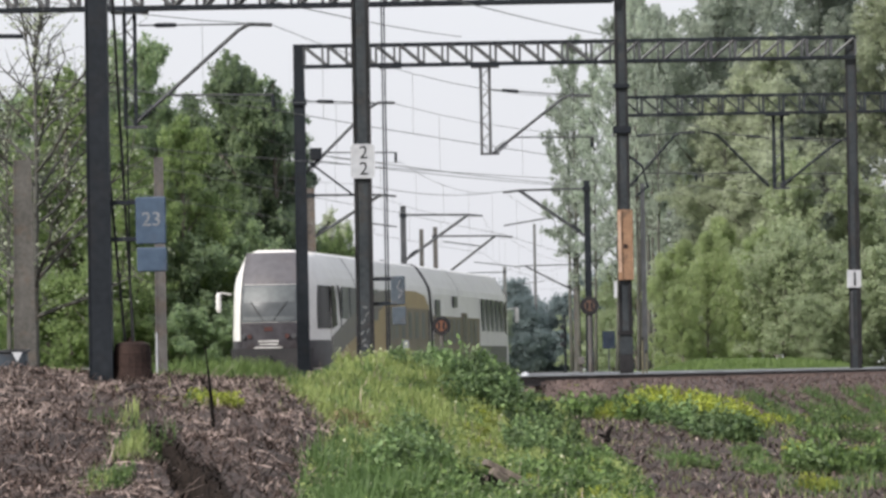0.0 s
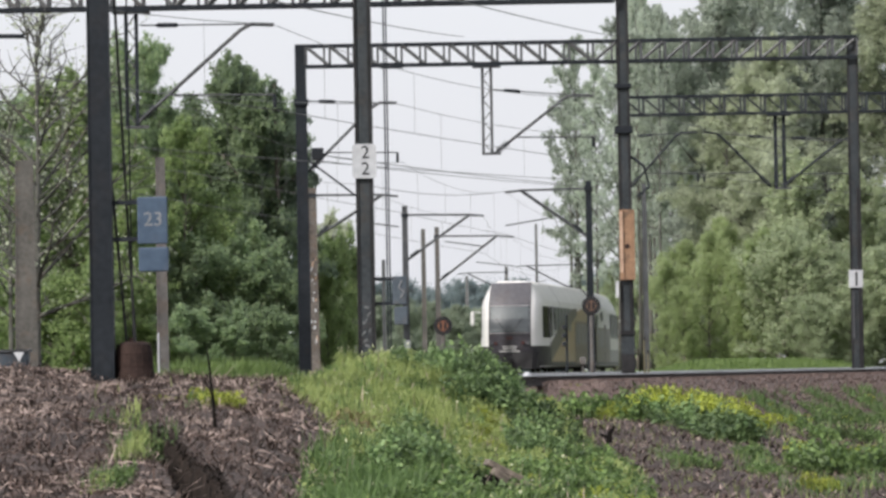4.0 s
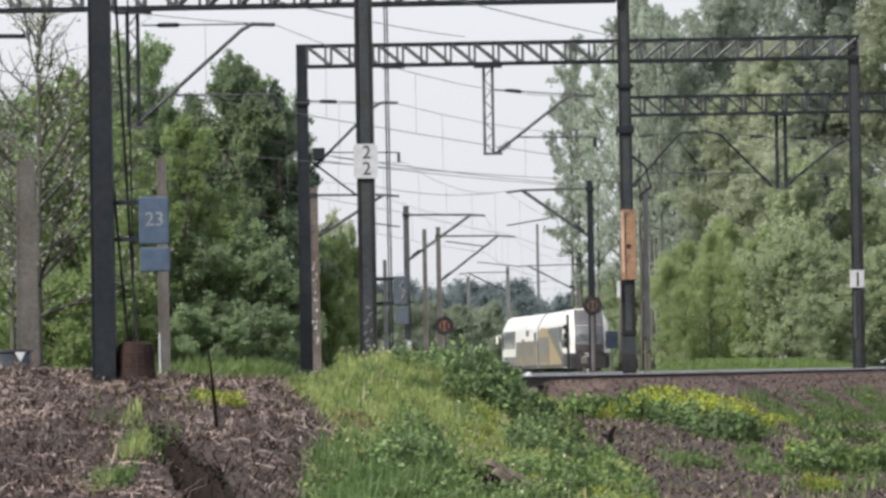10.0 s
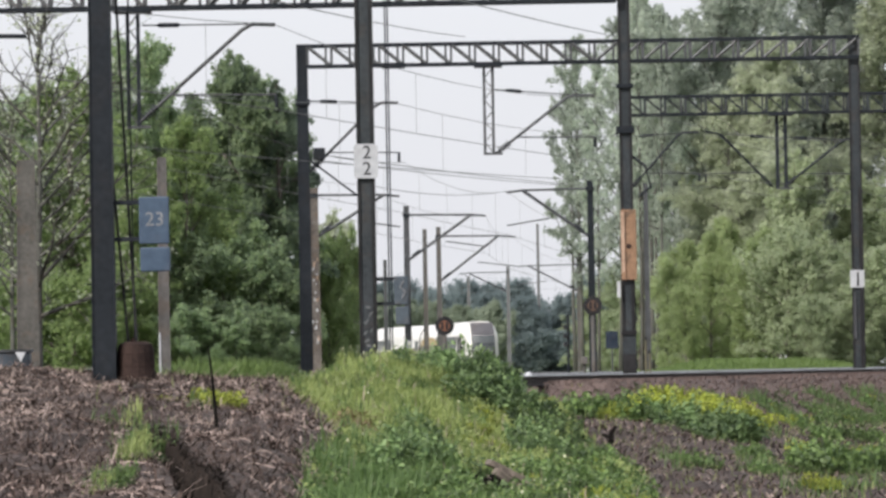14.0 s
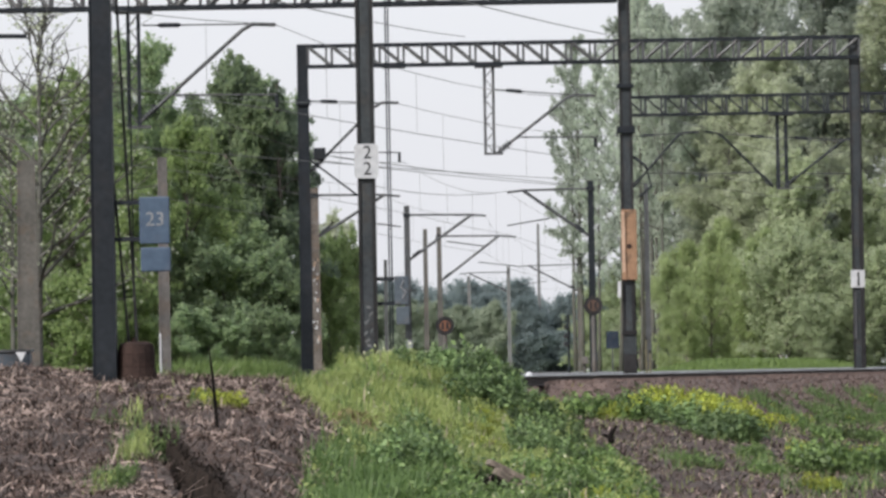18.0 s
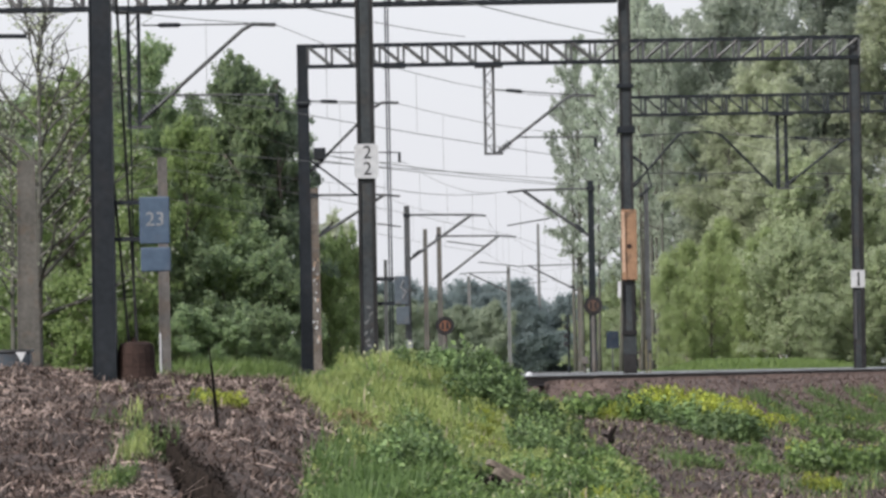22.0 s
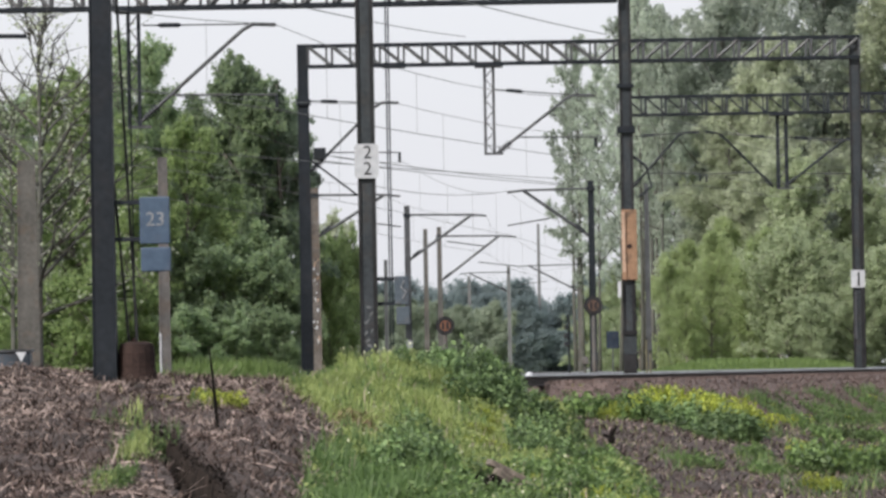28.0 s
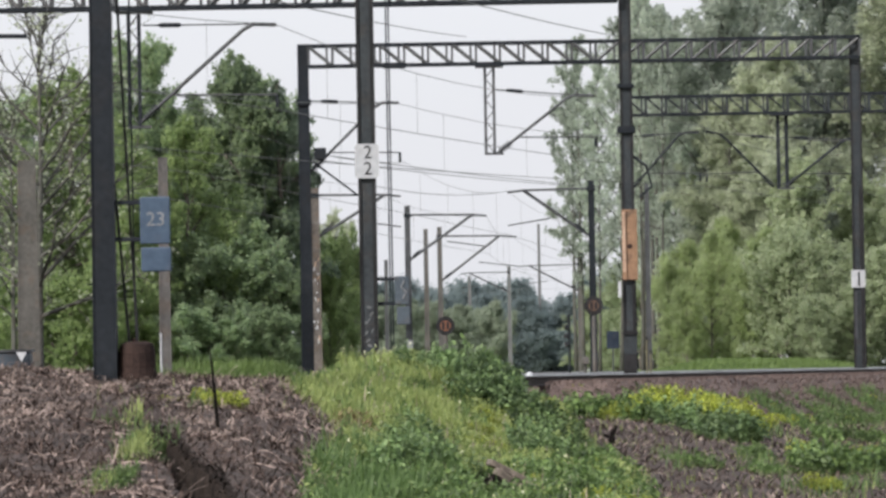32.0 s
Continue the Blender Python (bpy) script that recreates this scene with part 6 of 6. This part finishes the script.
def front_side(car, side):
    """Grey lower bays under white, then tall windows between white posts up to the front end."""
    part("lower_side", side_panel(0.4, 14.6, 0.50, 2.24, side, 0.010), TAUPE, car, "grey-brown side bays")
    add_window(car, 1.0, 2.3, 1.9, 2.85, side, 0.016)
    add_window(car, 6.3, 7.5, 2.62, 3.05, side)
    add_door(car, 9.0, side)
    for y in (3.2, 4.6, 6.0, 7.4, 11.4, 12.8):
        add_window(car, y, y + 0.75, 1.2, 2.14, side, 0.016)
    for y in (15.4, 17.0, 18.6, 20.2, 21.8):
        add_window(car, y, y + 1.05, 1.75, 3.05, side)
    part("lower_front", side_panel(14.65, 24.0, 0.50, 1.15, side, 0.008), DARKGREY, car)
    part("cab_window", side_poly([(24.0, 1.62), (23.2, 1.80), (23.4, 2.55), (23.7, 3.02), (24.0, 3.02)], side, 0.012), BLACKGLASS, car, "black slanted cab side window")


def build_car(name, length, cab, parent):
    """A car along its own y from 0; cab: -1 for a driving end at y = 0, 1 at the far end, 0 for none."""
    car = new(name)
    car.empty_display_size = 0.3
    if parent:
        car.parent = parent
    back, front = (NOSE if cab < 0 else 0.35), (length - NOSE if cab > 0 else length - 0.35)
    rings = [body_ring(HALF, FLOOR, ROOF, y) for y in np.linspace(back, front, 12)]

    part("body", loft(rings), WHITE, car, "glossy white body shell", smooth=False)
    if cab:
        for nm, sh, mt, lb in (("nose", nose_skin(FLOOR, ROOF - 0.02, -1, 1, rows=26), WHITE, "glossy white rounded nose"),):
            ob = part(nm, sh, mt, car, lb, m=None if cab < 0 else pose(0, length, 0, 0, 0, 180), smooth=True)
    part("roof_skin", loft([[(x * 0.86, y, z + 0.012) for x, y, z in body_ring(HALF, FLOOR, ROOF, y)[6:15]] for y in np.linspace(back + 0.3, front - 0.3, 6)], False, False), ROOFGREY, car, "light grey roof")
    part("underframe", Soup().box((-1.25, back + 0.2, 0.16), (1.25, front - 0.2, FLOOR + 0.1)), UNDER, car, bevel=0.05)
    ring = [[(x * 1.006, y, z * 1.003) for x, _, z in body_ring(HALF, FLOOR, ROOF, 0)[3:18]] for y in (8.6, 8.72)]
    part("roof_seam", loft(ring, False, False), NOSEGREY, car, "dark joint across the roof")
    for side in (-1, 1):
        part("sill_panel", side_panel(back, front, 0.30, 0.50, side), NOSEGREY, car)
        (rear_side if cab < 0 else front_side)(car, side)
    # bogies
    for by in (back + 1.2 if cab >= 0 else 4.2, front - 1.2 if cab <= 0 else length - 4.2):
        bogie = part("bogie", Soup().box((-1.1, by - 1.5, 0.35), (1.1, by + 1.5, 0.62)), UNDER, car, bevel=0.04)
        for dy in (-1.15, 1.15):
            for sx in (-0.75, 0.75):
                part("wheel", Soup().tube([(sx - 0.06, by + dy, 0.43), (sx + 0.06, by + dy, 0.43)], 0.43, 18), RAILSIDE, bogie)
    if cab < 0:
        add_face(car, (-1,))
    if cab > 0:
        turned = new("cab_end")
        turned.parent = car
        turned.matrix_basis = pose(0, length, 0, 0, 0, 180)
        add_face(turned, (-1, 1))
    if cab <= 0:
        fold = []
        for k in range(9):
            q = 1.005 if k % 2 else 0.97
            fold.append([(x * q, length - 0.36 + 0.09 * k, 0.6 + (z - 0.55) * (0.993 if k % 2 else 0.98)) for x, _, z in body_ring(HALF, FLOOR, ROOF, 0)])
        part("bellows", loft(fold), RUBBER, car, "black rubber gangway bellows")
    return car


def add_face(car, mirrors):
    """The driving end: windscreen, display, lamps, coupler skirt and mirrors."""
    part("display_panel", nose_skin(3.06, 4.11, -0.50, 0.50, 0.012, thick=0.1), DARKGREY, car, "dark grey panel over the windscreen", smooth=True)
    part("windscreen", nose_skin(1.82, 3.04, -0.50, 0.50, 0.014, thick=0.1), GLASS, car, "dark raked windscreen", smooth=True)
    # a pale band paints the sky's reflection on the upper glass
    part("roller_blind", nose_skin(2.46, 3.00, -0.46, 0.46, 0.018, rows=4), SHEEN_TRIM, car, "pale grey-blue band painting the sky's reflection on the upper windscreen", smooth=True)
    part("lower_trim", nose_skin(1.86, 2.00, -0.46, 0.46, 0.018, rows=2), SHEEN_TRIM, car, "pale strip under the windscreen", smooth=True)
    lower = part("lower_panel", nose_skin(0.55, 1.80, -0.50, 0.50, 0.013, thick=0.1), NOSEGREY, car, "charcoal nose panel", smooth=True)
    for k in (-1, 1):
        part("gasket", nose_skin(0.75, 4.08, k * 0.495, k * 0.52, 0.016, cols=3, thick=0.03), BLACK, car, "black rubber strip beside the panel", smooth=True)
        part("tail_lamp", Soup().tube([(k * 0.62, 0.06, 1.36), (k * 0.62, -0.03, 1.36)], 0.075, 12), TAILRED, lower, "round red tail lamp")
        part("head_lamp", Soup().tube([(k * 0.84, 0.10, 1.36), (k * 0.84, 0.0, 1.36)], 0.08, 12), GALV, lower)
        part("wiper", Soup().tube([(k * 0.15, -0.02, 1.84), (k * 0.60, 0.10, 2.5)], 0.015, 5), BLACK, lower)
    part("emblem", Soup().box((-0.14, -0.03, 1.52), (0.14, 0.0, 1.66)), TAILRED, lower, "small red emblem")
    for j, (w, z) in enumerate(((0.34, 1.20), (0.30, 1.10), (0.46, 0.99))):
        part("plate_mark", Soup().box((-w, -0.03, z - 0.022), (w, 0.02, z + 0.022)), ROOFGREY, lower)
    part("skirt", loft([[(x * q, y, z) for x, z in ((-1.25, 0.18), (-1.34, 0.95), (1.34, 0.95), (1.25, 0.18))] for q, y in ((0.80, -0.10), (0.97, 0.25), (1.03, 1.6))]), UNDER, car, "black coupler skirt")
    part("coupler", Soup().tube([(0, -0.1, 0.62), (0, -0.42, 0.62)], 0.14, 8), UNDER, car)
    for k in mirrors:
        part("mirror_arm", Soup().tube([(k * 1.30, 0.5, 2.75), (k * 1.62, 0.35, 2.80)], 0.03, 6), WHITE, car)
        part("mirror", Soup().tube([(k * 1.68, 0.33, 2.82), (k * 1.70, 0.33, 2.70), (k * 1.70, 0.33, 2.25), (k * 1.68, 0.33, 2.16)], [0.05, 0.09, 0.09, 0.05], 10), WHITE, car, "white mirror housing")


CAR_LENGTHS = (26.8, 27.2)
train = thing("railcar_train", (0, 0, 0), "white and yellow two-car train with dark grey ends, driving away", "train")
cars = [build_car("car", CAR_LENGTHS[0], -1, train), build_car("car", CAR_LENGTHS[1], 1, train)]

# arc length along the main line
_y = np.arange(100, 880, 0.5)
_s = np.concatenate([[0], np.cumsum(np.hypot(np.diff(_y), np.diff(MAIN(_y))))])


def on_line(s):
    y = float(np.interp(s, _s, _y))
    return Vector((float(MAIN(y)), y, 0.0))


def motions():
    """The train runs away along the curve; each car turns with the rails under it."""
    times = [0, 1, 2, 3.5, 5.5, 8, 10, 12, 13, 14.5, 16, 18, 20, 23, 27, 32]
    tail_y = [165, 180, 196, 222, 251, 302.9, 335.9, 371.8, 388.7, 423.4, 456, 500, 546, 616, 706, 775]
    ts = np.arange(0, 32.01, 0.5)
    tail = Line(times, tail_y)
    rear = []
    leading = []
    for t in ts:
        s = float(np.interp(float(tail(t)), _y, _s))
        mats = []
        for length in CAR_LENGTHS:
            a, b = on_line(s + 2.5), on_line(s + length - 2.5)
            yaw = math.atan2(b.y - a.y, b.x - a.x) - math.pi / 2
            d = (b - a).normalized()
            mats.append(Matrix.Translation(a - d * 2.5) @ Matrix.Rotation(yaw, 4, "Z"))
            s += length
        rear.append((float(t), mats[0]))
        leading.append((float(t), mats[0].inverted() @ mats[1]))
    walk(train, rear)
    walk(cars[1], leading)


motions()
